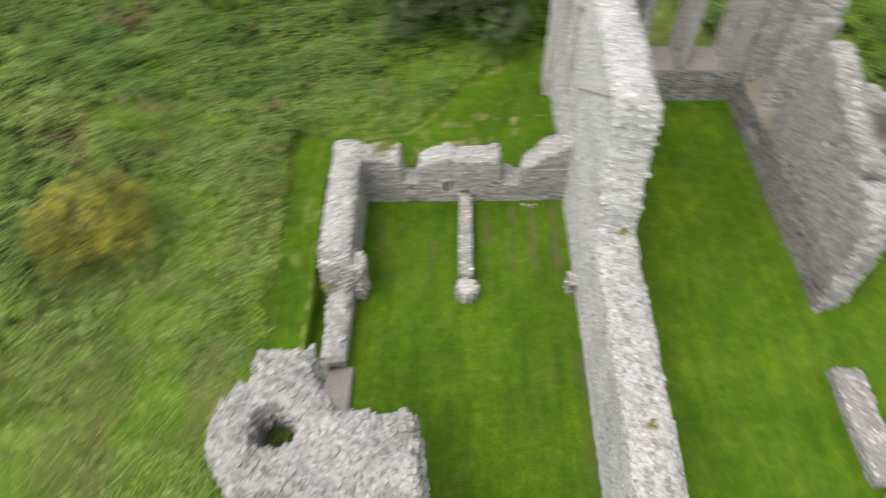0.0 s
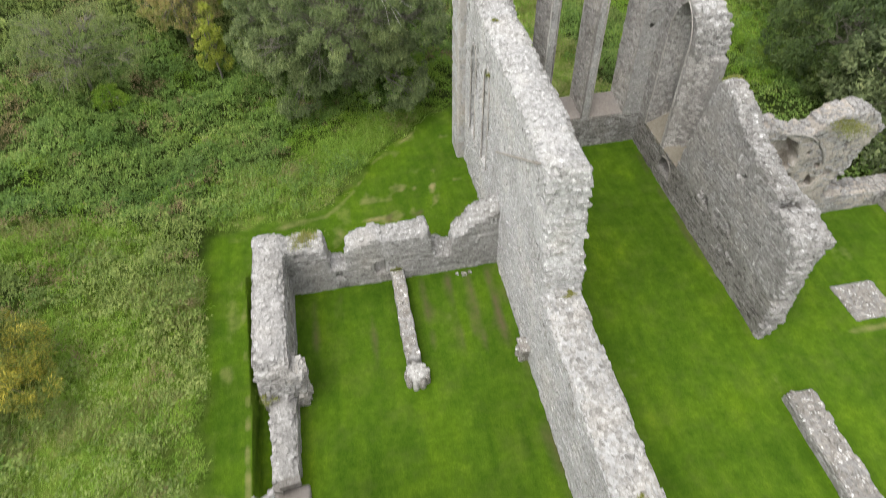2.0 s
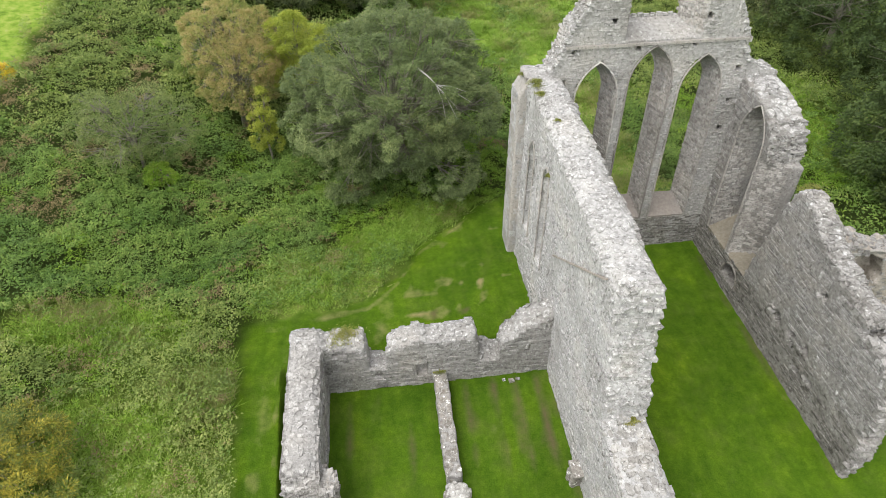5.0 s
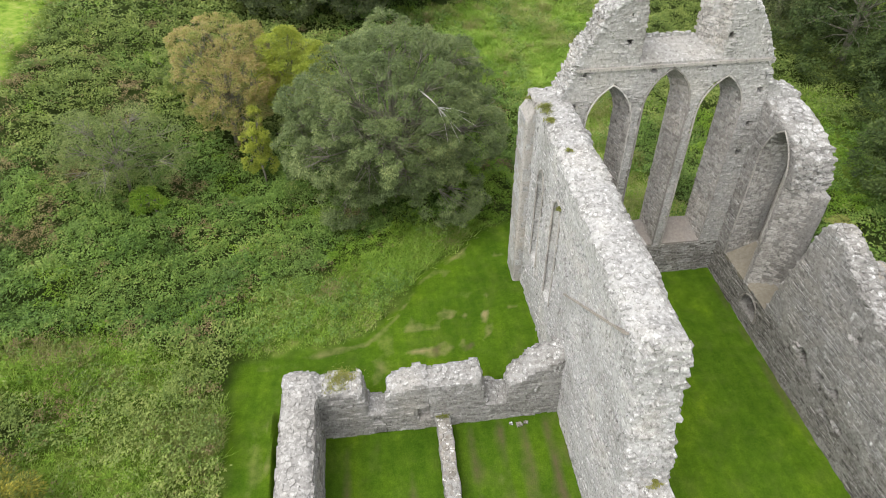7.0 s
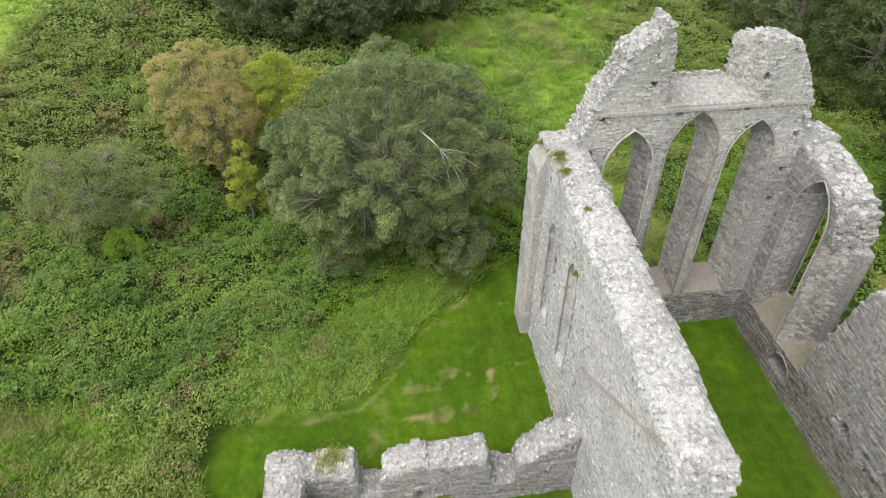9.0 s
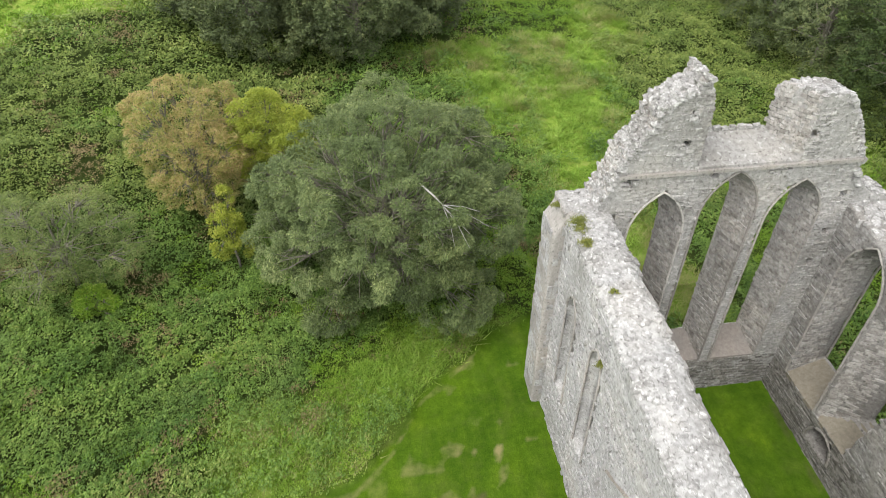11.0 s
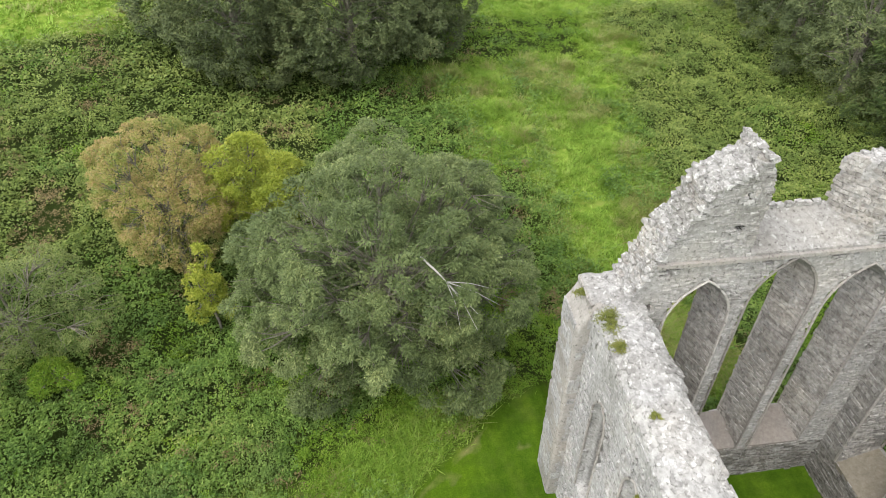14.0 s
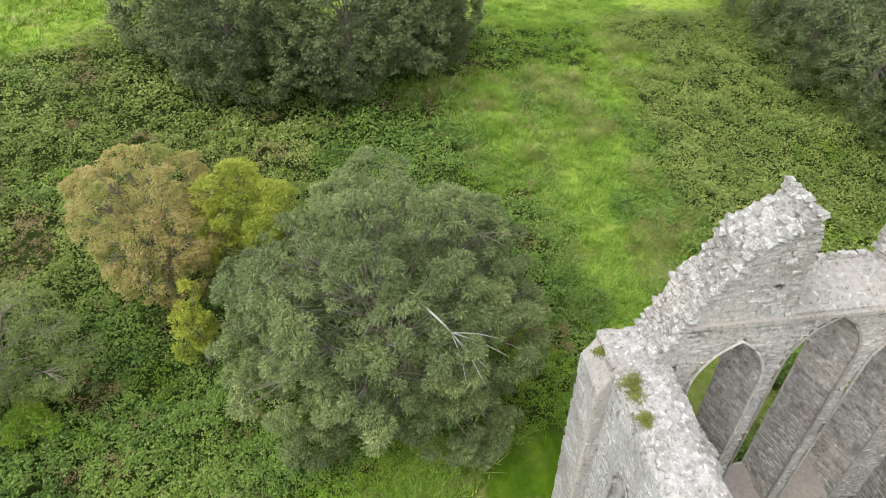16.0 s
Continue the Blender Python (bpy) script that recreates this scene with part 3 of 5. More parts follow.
ground = new("ground", mesh_of("ground", gv, gq, GRASS, True))
tagged(ground, "close-mown lawn among ruins passing into rough green meadow", "ground", kind="structure")
ground.data.attributes.new("mown", "FLOAT", "POINT").data.foreach_set("value", mown_mask(GX, GY).ravel().astype(np.float32))


def worn_mask(x, y):
    out = np.zeros_like(x)
    blot = 0.5 + 0.5 * vnoise(x, y, 11, 0.7)
    ragged_edge = 0.2 * vnoise(x, y, 12, 0.5)
    broken = np.clip(0.55 + 0.9 * vnoise(x, y, 36, 0.42), 0, 1)
    for cx, y0, y1, w in ((-3.5, 2.4, 4.9, 0.3), (-2.55, 2.6, 4.5, 0.26), (-1.75, 2.8, 4.8, 0.24)):
        out = np.maximum(out, 1.5 * broken * step01(w, 0.0, np.abs(x - cx - 0.2 * (y - 3.6) + ragged_edge)) * step01(y0 - 0.4, y0 + 0.3, y) * step01(y1 + 0.3, y1 - 0.6, y))
    out = np.maximum(out, 1.25 * broken * step01(0.42, 0.05, np.abs(y - 2.75 + ragged_edge)) * step01(-5.2, -4.2, x) * step01(-2.3, -2.9, x))
    out = np.maximum(out, 0.62 * (0.05 + 0.95 * blot) * step01(0.6, 0.1, np.abs(x + 9.8 + 0.2 * vnoise(x, y, 14, 1.2))) * step01(-12, -3, y) * step01(3.2, -1.0, y))
    out = np.maximum(out, 0.7 * (0.3 + 0.7 * blot) * step01(0.6, 0.1, np.abs(y - 2.6 + 0.25 * vnoise(x, y, 15, 1.0))) * step01(-10.9, -9.8, x) * step01(-6.5, -9.0, x))
    out = np.maximum(out, 0.9 * (0.2 + 0.8 * blot) * step01(0.3, 0.05, np.abs(y - edge_y(x) + 0.4 + 0.15 * vnoise(x, y, 18, 0.8))) * step01(-11, -10, x) * step01(0, -2, x))
    out = np.maximum(out, 0.9 * step01(0.9, 0.2, np.hypot(x + 8.6, (y - 1.5) * 1.4) + 0.3 * vnoise(x, y, 19, 0.6)))
    out = np.maximum(out, 0.6 * step01(0.5, 0.1, np.abs(x - 1.9)) * step01(-13, -11.8, y) * step01(-10.4, -11.2, y))
    out = np.maximum(out, 0.7 * step01(0.35, 0.05, np.abs(y + 5.5)) * step01(10.8, 11.6, x))
    out = np.maximum(out, 0.7 * broken * step01(0.18, 0.04, np.abs(x - np.interp(y, [-9, -7, -5, 0, 3], [-9.06, -9.1, -9.13, -9.4, -9.46]))) * step01(-11, -9, y) * step01(1.2, 0.2, y))
    out = np.maximum(out, (0.3 + 0.6 * blot) * step01(0.3, 0.75, vnoise(x, y, 27, 0.75)) * step01(0.9, 1.6, y) * step01(-7, -5.5, x) * step01(0.0, -0.5, x))
    out = np.maximum(out, 0.42 * step01(0.35, 0.85, vnoise(x, y, 3, 1.1)))
    return out


ground.data.attributes.new("worn", "FLOAT", "POINT").data.foreach_set("value", worn_mask(GX, GY).ravel().astype(np.float32))


def bare_mask(x, y):
    out = np.zeros_like(x)
    for cx, k in ((-6.9, 0.7), (-6.1, 0.6), (-5.0, 0.55), (-2.95, 1.0), (-2.1, 1.0), (-1.35, 1.2), (-0.55, 0.9)):
        wave = 0.1 * vnoise(x, y, 13, 0.9)
        out = np.maximum(out, k * step01(0.22, 0.03, np.abs(x - cx + wave)) * step01(-4.4, -2.6, y) * step01(0.3, -0.7, y) * (0.6 + 0.6 * vnoise(x, y, 16, 0.6)))
    for cx, cy in ((-3.78, 2.7), (-2.64, 2.75)):
        out = np.maximum(out, 0.9 * step01(0.22, 0.06, np.hypot(x - cx, 0.7 * (y - cy)) + 0.08 * vnoise(x, y, 20, 0.3)))
    base = np.maximum.reduce([step01(0.35, 0.0, np.abs(x - 1.3)) * step01(-14, -13, y), step01(0.3, 0.0, np.abs(x - 7.85)) * step01(-5.3, -5, y), step01(0.3, 0.0, np.abs(x + 0.1)) * step01(-13, -12, y) * step01(0.2, -0.2, y)])
    return np.clip(np.maximum(out, 0.75 * base * step01(7, 6, y) * (0.5 + 0.9 * vnoise(x, y, 17, 0.8))), 0, 1)


ground.data.attributes.new("bare", "FLOAT", "POINT").data.foreach_set("value", bare_mask(GX, GY).ravel().astype(np.float32))


# ---- ruined walls ----
def arch_moulding(owner, centre, half, spring, sill, plane, axis, name="arch_moulding"):
    """A slim dressed roll round a pointed opening, jambs and arch."""
    pts = []
    for k in range(9):
        pts.append((-half, sill + (spring - sill) * k / 8))
    n = 9
    for k in range(1, n + 1):
        a = math.radians(60) * k / n
        pts.append((half - 2 * half * math.cos(a), spring + 2 * half * math.sin(a)))
    right = [(-p, q) for p, q in reversed(pts[:-1])]
    pts += right
    to3 = (lambda p: (plane, centre + p[0], p[1])) if axis == 0 else (lambda p: (centre + p[0], plane, p[1]))
    v, f = tube([to3(p) for p in pts], [0.034] * len(pts), 6)
    child(name, join_tubes(name, [(v, f)], DRESSED), owner, "dressed stone roll moulding")


# north wall of the choir: x 0 to 1.2
N_TOP = [(-14.6, 0.2), (-13.9, 1.6), (-13.2, 2.7), (-12.2, 3.15), (-9.0, 3.3), (-6.5, 3.4), (-4.9, 3.5), (-4.7, 3.6), (-4.66, 4.2), (-4.3, 5.4), (-4.1, 6.6), (-3.95, 7.55), (-2.0, 7.75), (1.0, 8.0), (4.0, 8.3), (5.3, 8.3), (7.4, 8.3)]


def north_wall(x, y, z):
    edge = np.clip(np.abs(x - 0.62) - 0.22 + 0.1 * vnoise(x, y, 33, 0.5), 0, 1)
    top = ragged(N_TOP, y, 0.07, 0.4, 1.0) - 1.5 * edge ** 2 + 0.04 * vnoise(x, y, 35, 0.3)
    f = least(x - 0.0, 1.2 - x, top - z, z + 0.7, y + 14.6, 6.95 - y)
    for yc, zs in ((2.58, 6.13), (4.55, 5.95)):
        half = np.where(x < 0.2, 0.37, 0.23) + 0.4 * np.clip(x - 0.5, 0, 1)
        f = least(f, -pointed(y - yc, z, half, zs, 2.75 - 0.5 * np.clip(x - 0.25, 0, 1)))
    f = rough(f, x, y, z, 0.035, 0.03)
    for hy, hz, r in ((3.24, 6.77, 0.1), (3.45, 5.1, 0.09), (3.6, 3.9, 0.09), (-3.78, 4.7, 0.13), (-4.02, 2.75, 0.12), (-3.6, 2.85, 0.09), (-1.0, 5.0, 0.07), (-2.6, 3.0, 0.08), (1.3, 5.6, 0.08), (-0.4, 3.3, 0.07)):
        f = least(f, np.maximum(np.hypot(y - hy, z - hz) - r, x - 0.35))
    return f


def corner_buttress(x, y, z):
    f = least(x + 0.32, 0.3 - x, y - 5.9, 7.02 - y, 7.6 + 1.9 * np.clip(x + 0.32, 0, 0.36) - z, z + 0.7)
    return rough(f, x, y, z, 0.01, 0.01)


wall_n = masonry("wall_north", "tall broken choir wall of pale grey rubble", "ruined wall", north_wall, (-0.2, -14.8, -0.8), (1.4, 7.2, 8.8), 0.08, LIMECORE)
facing(wall_n, north_wall, 0, 0.0, -1, -14.5, 5.95, -0.5, 8.4, 11, 0.012, (0.06, 0.15), (0.09, 0.26), LIMED, 0.2)
facing(wall_n, north_wall, 0, 1.2, 1, -14.5, 6.0, -0.4, 8.3, 12, 0.025)
capping(wall_n, north_wall, (0.05, -14.2), (1.2, -4.65), 4.2, 0.3, 13, 0.17, 120, LOWCAP, 0.013, 1.02, 0.1)
capping(wall_n, north_wall, (0.05, -4.65), (1.2, 7.0), 8.8, 3.0, 15, 0.17, 175, None, 0.009, 1.02, 0.085)

arch_moulding(wall_n, 2.58, 0.39, 6.13, 2.75, -0.015, 0, "window_surround")
arch_moulding(wall_n, 4.55, 0.39, 5.95, 2.75, -0.015, 0, "window_surround")
arch_moulding(wall_n, 2.58, 0.25, 6.13, 2.6, 0.3, 0, "inner_moulding")
arch_moulding(wall_n, 4.55, 0.25, 5.95, 2.6, 0.3, 0, "inner_moulding")
broken_face(wall_n, [(0, -1, 0), (0, -0.7, 0.7)], ((-0.3, -5.2, 3.4), (1.5, -3.5, 8.0)), 14, 0.2, (0.12, 0.26), CAPPING, 0.055)
butt = masonry("corner_buttress", "flat dressed-stone buttress clasping the gable's corner", "buttress", corner_buttress, (-0.5, 5.7, -0.8), (0.4, 7.2, 8.6), 0.06, DRESSED)
facing(butt, corner_buttress, 0, -0.32, -1, 5.94, 6.98, 0.2, 7.7, 17, 0.002, (0.2, 0.32), (0.3, 0.6), LIMED, 0.0, 0.025)
facing(butt, corner_buttress, 1, 5.9, -1, -0.3, 0.0, 0.2, 7.9, 18, 0.002, (0.2, 0.32), (0.14, 0.3), LIMED, 0.0, 0.025)

# east gable wall: y 6.0 to 7.2
E_TOP = [(-0.1, 8.3), (0.75, 8.35), (0.95, 8.75), (1.3, 9.7), (1.75, 10.5), (1.95, 10.95), (2.5, 11.4), (2.74, 11.5), (2.92, 11.82), (3.0, 11.75), (3.12, 11.4), (3.2, 11.1), (3.24, 10.6), (4.4, 10.6), (5.1, 10.8), (5.3, 11.0), (5.5, 11.15), (6.7, 11.1), (7.05, 10.6), (7.4, 9.9), (7.68, 9.3), (7.8, 8.6), (8.4, 8.2), (9.2, 7.9)]
LANCETS = ((2.5, 0.78, 7.35), (4.42, 0.80, 7.8), (6.34, 0.78, 7.45))


PUTLOGS = ((2.75, 10.88), (2.79, 10.09), (1.54, 9.08), (3.77, 9.16), (5.77, 9.2), (6.08, 10.12), (7.6, 8.2), (7.6, 6.93), (7.58, 5.79), (1.24, 7.98))


def east_wall(x, y, z):
    top = ragged(E_TOP, x, 0.06, 0.35, 3.0)
    back = np.clip(y - 6.0, 0, 1)
    top = np.where((x > 3.22 + 0.25 * back) & (x < 5.92 - 0.62 * back), np.minimum(top, 9.38 + 0.5 * back), top)
    f = least(x + 0.05, 9.2 - x, y - 6.0, 7.0 - y, top - z, z + 0.7)
    w = np.clip((y - 6.08) / 0.85, 0, 1)
    for xc, half, zs in LANCETS:
        f = least(f, -pointed(x - xc, z, half - 0.24 * w, zs, 1.75 + 0.55 * w))
    f = rough(f, x, y, z, 0.02, 0.022)
    for hx, hz in PUTLOGS:
        f = least(f, np.maximum(np.maximum(np.abs(x - hx), np.abs(z - hz)) - 0.1, y - 6.5))
    return f


wall_e = masonry("wall_east", "gable wall with three tall pointed lancet openings", "ruined wall", east_wall, (-0.3, 5.8, -0.8), (9.4, 7.2, 12.1), 0.07, PALEJOINT)
facing(wall_e, east_wall, 1, 6.0, -1, 1.2, 7.95, -0.3, 1.7, 22, 0.014, (0.045, 0.105), (0.12, 0.42), WEATHERED)
facing(wall_e, east_wall, 1, 6.0, -1, 1.2, 7.95, 1.7, 11.8, 21, 0.01, (0.035, 0.09), (0.08, 0.28), GABLE, 0.14, 0.16)
capping(wall_e, east_wall, (0.8, 6.02), (3.15, 6.98), 12.2, 7.5, 23, 0.17, 110, None, 0.03, 1.0, 0.15)
capping(wall_e, east_wall, (5.3, 6.02), (9.2, 6.98), 12.2, 10.2, 24, 0.19, 110, None, 0.03, 0.98, 0.15)
capping(wall_e, east_wall, (7.3, 6.02), (9.2, 6.98), 10.2, 7.5, 25, 0.19, 60, None, 0.03, 0.98, 0.15)


jamb_stones(wall_e, 1, 6.0, 7.0, 26, 1.8, JAMB)
for xc, half, zs in LANCETS:
    arch_moulding(wall_e, xc, half + 0.0, zs, 1.75, 5.985, 1)
    arch_moulding(wall_e, xc, half - 0.24, zs, 2.3, 6.97, 1, "outer_moulding")


def sloped_sill(owner, u0, u1, axis, inner, outer, z_in, z_out, mat=None, label="smooth sloping cement sill"):
    vs = []
    for u in (u0, u1):
        for v, z in ((inner, z_in), (outer, z_out), (outer, z_out - 0.12), (inner, z_in - 0.12)):
            vs.append((v, u, z) if axis == 0 else (u, v, z))
    fs = [(0, 1, 5, 4), (1, 2, 6, 5), (2, 3, 7, 6), (3, 0, 4, 7), (0, 3, 2, 1), (4, 5, 6, 7)]
    child("sill", mesh_of("sill", vs, fs, mat or SCREED), owner, label)


for xc, half, zs in LANCETS:
    sloped_sill(wall_e, xc - half + 0.02, xc + half - 0.02, 1, 5.99, 6.9, 1.79, 2.36)

child("upper_sill", mesh_of("upper_sill", [(3.2, 5.98, 9.4), (5.94, 5.98, 9.4), (5.3, 6.98, 9.91), (3.44, 6.98, 9.91), (3.2, 5.98, 9.3), (5.94, 5.98, 9.3), (5.3, 6.98, 9.7), (3.44, 6.98, 9.7)],
      [(0, 1, 2, 3), (4, 7, 6, 5), (0, 4, 5, 1), (1, 5, 6, 2), (2, 6, 7, 3), (3, 7, 4, 0)], MORTAR), wall_e, "sloping mortared sill of the upper window")
for k in range(8):
    child("sill_stone", boxes_mesh("sill_stone", [(3.55 + 0.22 * k, 6.93, 9.92)], [(0.17, 0.12, 0.07 + 0.03 * (k % 3))], CAPPING, 0.2, 0.1, 290 + k), wall_e)

# string course across the gable
def bar_mesh(name, a, b, w, h, mat):
    a, b = Vector(a), Vector(b)
    d = (b - a).normalized()
    side = d.cross(Vector((0, 0, 1))).normalized() * w / 2
    up = side.cross(d).normalized() * h / 2
    n = 14
    vs, fs = [], []
    for k in range(n + 1):
        p = a.lerp(b, k / n)
        j = 0.012 * noise.noise(p * 3.1)
        for s_, u_ in ((-1, -1), (1, -1), (1, 1), (-1, 1)):
            vs.append(tuple(p + side * s_ * (1 + j * 8) + up * (u_ + j * 20)))
    for k in range(n):
        for j in range(4):
            fs.append((4 * k + j, 4 * k + (j + 1) % 4, 4 * k + 4 + (j + 1) % 4, 4 * k + 4 + j))
    fs += [(0, 3, 2, 1), tuple(4 * n + j for j in range(4))]
    return mesh_of(name, vs, fs, mat)


broken_face(wall_e, [(-1, 0, 0.5), (-0.6, 0, 0.8), (1, 0, 0.6)], ((0.7, 5.9, 8.4), (3.0, 7.1, 12.2)), 27, 0.14, (0.09, 0.2), CAPPING)
broken_face(wall_e, [(-0.6, 0, 0.8), (1, 0, 0.6)], ((6.6, 5.9, 8.4), (8.2, 7.1, 12.2)), 28, 0.14, (0.09, 0.2), CAPPING)
child("string_course", bar_mesh("string_course", (1.2, 5.97, 9.28), (7.75, 5.97, 9.3), 0.14, 0.09, DRESSED), wall_e, "thin projecting string course")
child("roof_scar", bar_mesh("roof_scar", (-0.03, 0.85, 4.62), (-0.03, -3.25, 7.32), 0.09, 0.045, PLASTER), wall_n, "slanting scar of a lost roof")

# south wall stub beside the gable: x 7.95 to 9.2
def south_stub(x, y, z):
    w = np.clip((x - 8.0) / 1.1, 0, 1)
    top = np.interp(y, [3.2, 3.4, 3.7, 4.6, 6.6], [6.6, 6.95, 7.15, 7.6, 8.0]) + 0.06 * vnoise(y, 4, 0, 0.35)
    west = np.where(z < 1.6 + 0.5 * w, -9.0, np.where(z < 5.9, 3.58 - 0.72 * w, 3.45 - 0.1 * w + 0.15 * vnoise(z, 8, 0, 0.5)))
    f = least(x - 7.95, 9.2 - x, y - 2.0, y - west, 6.1 - y, top - z, z + 0.7)
    f = least(f, -pointed(y - 4.5 + 0.08 * w, z, 0.80 + 0.10 * w, 6.05 - 0.4 * w, 1.6 + 0.5 * w))
    f = least(f, -least(0.56 - np.abs(y - 2.98), z - 0.66, 1.4 - 0.9 * (y - 2.98) ** 2 - z, 0.8 - (x - 7.95)))
    return rough(f, x, y, z, 0.02, 0.022)


wall_ss = masonry("wall_south_stub", "tall fragment of side wall with a lancet opening", "ruined wall", south_stub, (7.8, 1.9, -0.8), (9.4, 6.3, 8.4), 0.085, JOINT)
facing(wall_ss, south_stub, 0, 7.95, -1, 2.0, 6.0, -0.3, 1.55, 30, 0.02, (0.05, 0.11), (0.12, 0.4), WEATHERED)
facing(wall_ss, south_stub, 0, 7.95, -1, 2.0, 6.0, 1.55, 8.0, 31, 0.02)
capping(wall_ss, south_stub, (7.95, 3.2), (9.2, 6.1), 8.4, 5.5, 33, 0.25, 60, None, 0.035, 0.98, 0.14)
jamb_stones(wall_ss, 0, 7.95, 8.85, 34, 1.7, JAMB)
arch_moulding(wall_ss, 4.42, 0.88, 5.65, 2.1, 9.17, 0, "outer_moulding")
arch_moulding(wall_ss, 4.5, 0.81, 6.05, 1.62, 7.94, 0)
sloped_sill(wall_ss, 3.62, 5.26, 0, 7.94, 9.05, 1.62, 2.12, LICHENED)
sloped_sill(wall_ss, 2.2, 3.5, 0, 7.94, 9.05, 1.60, 2.08, LICHENED)

ring = [(7.94, 2.4, 0.66)] + [(7.94, 2.98 + 0.58 * math.sin(a), 0.72 + 0.7 * math.cos(a)) for a in [math.radians(-80 + 16 * k) for k in range(11)]] + [(7.94, 3.56, 0.66)]
child("niche_surround", join_tubes("niche_surround", [tube(ring, [0.05] * len(ring), 6)], DRESSED), wall_ss, "dressed arch of a low wall niche")
broken_face(wall_ss, [(0, -1, 0), (0, -0.7, 0.7)], ((7.8, 3.0, 6.0), (9.4, 3.8, 8.2)), 35)

S_TOP = [(-5.2, 2.2), (-5.05, 2.4), (-4.85, 3.6), (-4.6, 4.2), (-3.3, 4.65), (-2.0, 5.05), (-0.3, 5.8), (0.9, 6.3), (1.25, 6.2), (1.5, 5.5), (1.95, 3.4), (2.2, 1.6), (2.3, 0.0)]


def south_wall(x, y, z):
    top = ragged(S_TOP, y, 0.12, 0.4, 5.0) + 0.06 * vnoise(x, y, 39, 0.3) - 1.4 * np.clip(8.22 - x + 0.08 * vnoise(x, y, 37, 0.45), 0, 1) ** 2 - np.clip(x - 8.45, 0, 1) * (0.25 + 1.1 * step01(-4, -1.5, y))
    west = -5.05 + 0.55 * np.clip(x - 8.1, 0, 1) + 0.12 * vnoise(x, z, 6, 0.4) + 0.16 * vnoise(x, z, 7, 0.9) - 0.25 * step01(3.2, 4.2, z)
    f = least(x - 7.95, 9.2 - x, y - west, 2.3 - y, top - z, z + 0.8)
    f = rough(f, x, y, z, 0.04, 0.035)
    for hy, hz, r in ((-0.1, 1.8, 0.2), (-0.98, 1.87, 0.14), (-1.2, 1.6, 0.12), (-1.87, 1.97, 0.17), (-2.5, 1.15, 0.12), (-1.8, 1.04, 0.12), (1.5, 4.5, 0.12), (-3.37, 4.4, 0.16), (-1.53, 4.1, 0.1)):
        f = least(f, np.maximum(np.hypot(y - hy, (z - hz) * 1.3) - 1.4 * r + 0.12 * vnoise(y, z, 3, 0.22), x - 8.7))
    return f


# dark-jointed core mortar, which also puts the cavities' shade into the colour
wall_s = masonry("wall_south", "long broken side wall of grey rubble", "ruined wall", south_wall, (7.7, -5.6, -0.9), (9.5, 2.5, 6.7), 0.08, JOINT)
facing(wall_s, south_wall, 0, 7.95, -1, -5.2, 2.3, -0.6, 1.7, 41, 0.012, (0.05, 0.13), (0.12, 0.4), WEATHERED, 0.2)
facing(wall_s, south_wall, 0, 7.95, -1, -5.2, 2.3, 1.7, 6.5, 45, 0.016, (0.05, 0.13), (0.12, 0.38), None, 0.1)
facing(wall_s, south_wall, 0, 9.2, 1, -5.0, 2.3, -0.6, 6.4, 42, 0.025)
capping(wall_s, south_wall, (7.95, -5.3), (9.2, 2.2), 6.8, 2.0, 43, 0.18, 220)

broken_face(wall_s, [(0, -1, 0), (0.5, -0.7, 0), (0, -0.7, 0.5)], ((7.7, -5.8, -0.4), (9.5, 1.0, 6.6)), 44)

# east wall of the north chapels: y 0 to 0.9
R_TOP = [(-8.75, 2.3), (-7.5, 2.2), (-6.3, 2.05), (-6.22, 1.6), (-6.2, 0.95), (-5.58, 0.95), (-5.55, 1.9), (-5.2, 2.05), (-3.0, 2.15), (-2.6, 2.2), (-2.5, 1.7), (-2.4, 0.98), (-1.75, 0.95), (-1.7, 1.6), (-1.3, 1.9), (-0.95, 2.3), (-0.5, 2.6), (0.05, 2.8)]


def chapel_wall(x, y, z):
    edge = np.clip(np.abs(y - 0.45) - 0.14 + 0.1 * vnoise(x, y, 37, 0.45), 0, 1)
    top = ragged(R_TOP, x + 0.12 * vnoise(x, y, 38, 0.35), 0.1, 0.3, 7.0) - 1.6 * edge ** 2 + 0.05 * vnoise(x, y, 39, 0.28)
    f = least(x + 8.7, 0.1 - x, y, 0.9 - y, top - z, z + 0.8)
    f = rough(f, x, y, z, 0.03, 0.03)
    f = least(f, np.maximum(np.maximum(np.abs(x + 4.43) - 0.19, np.abs(z - 0.62) - 0.33), y - 0.28))
    for hx, hz in ((-7.3, 1.73), (-5.95, 0.5), (-0.8, 1.2)):
        f = least(f, np.maximum(np.hypot(x - hx, z - hz) - 0.1, y - 0.35))
    return f


wall_r = masonry("wall_chapels", "low crenellated remains of the chapels' end wall", "ruined wall", chapel_wall, (-8.9, -0.2, -0.9), (0.2, 1.1, 3.2), 0.08)
facing(wall_r, chapel_wall, 1, 0.0, -1, -8.6, 0.0, -0.5, 3.0, 51, 0.025)
facing(wall_r, chapel_wall, 1, 0.9, 1, -8.6, 0.0, 0.2, 3.0, 52, 0.025)
capping(wall_r, chapel_wall, (-8.6, 0.0), (0.0, 0.9), 3.3, 0.5, 53, 0.17, 200)

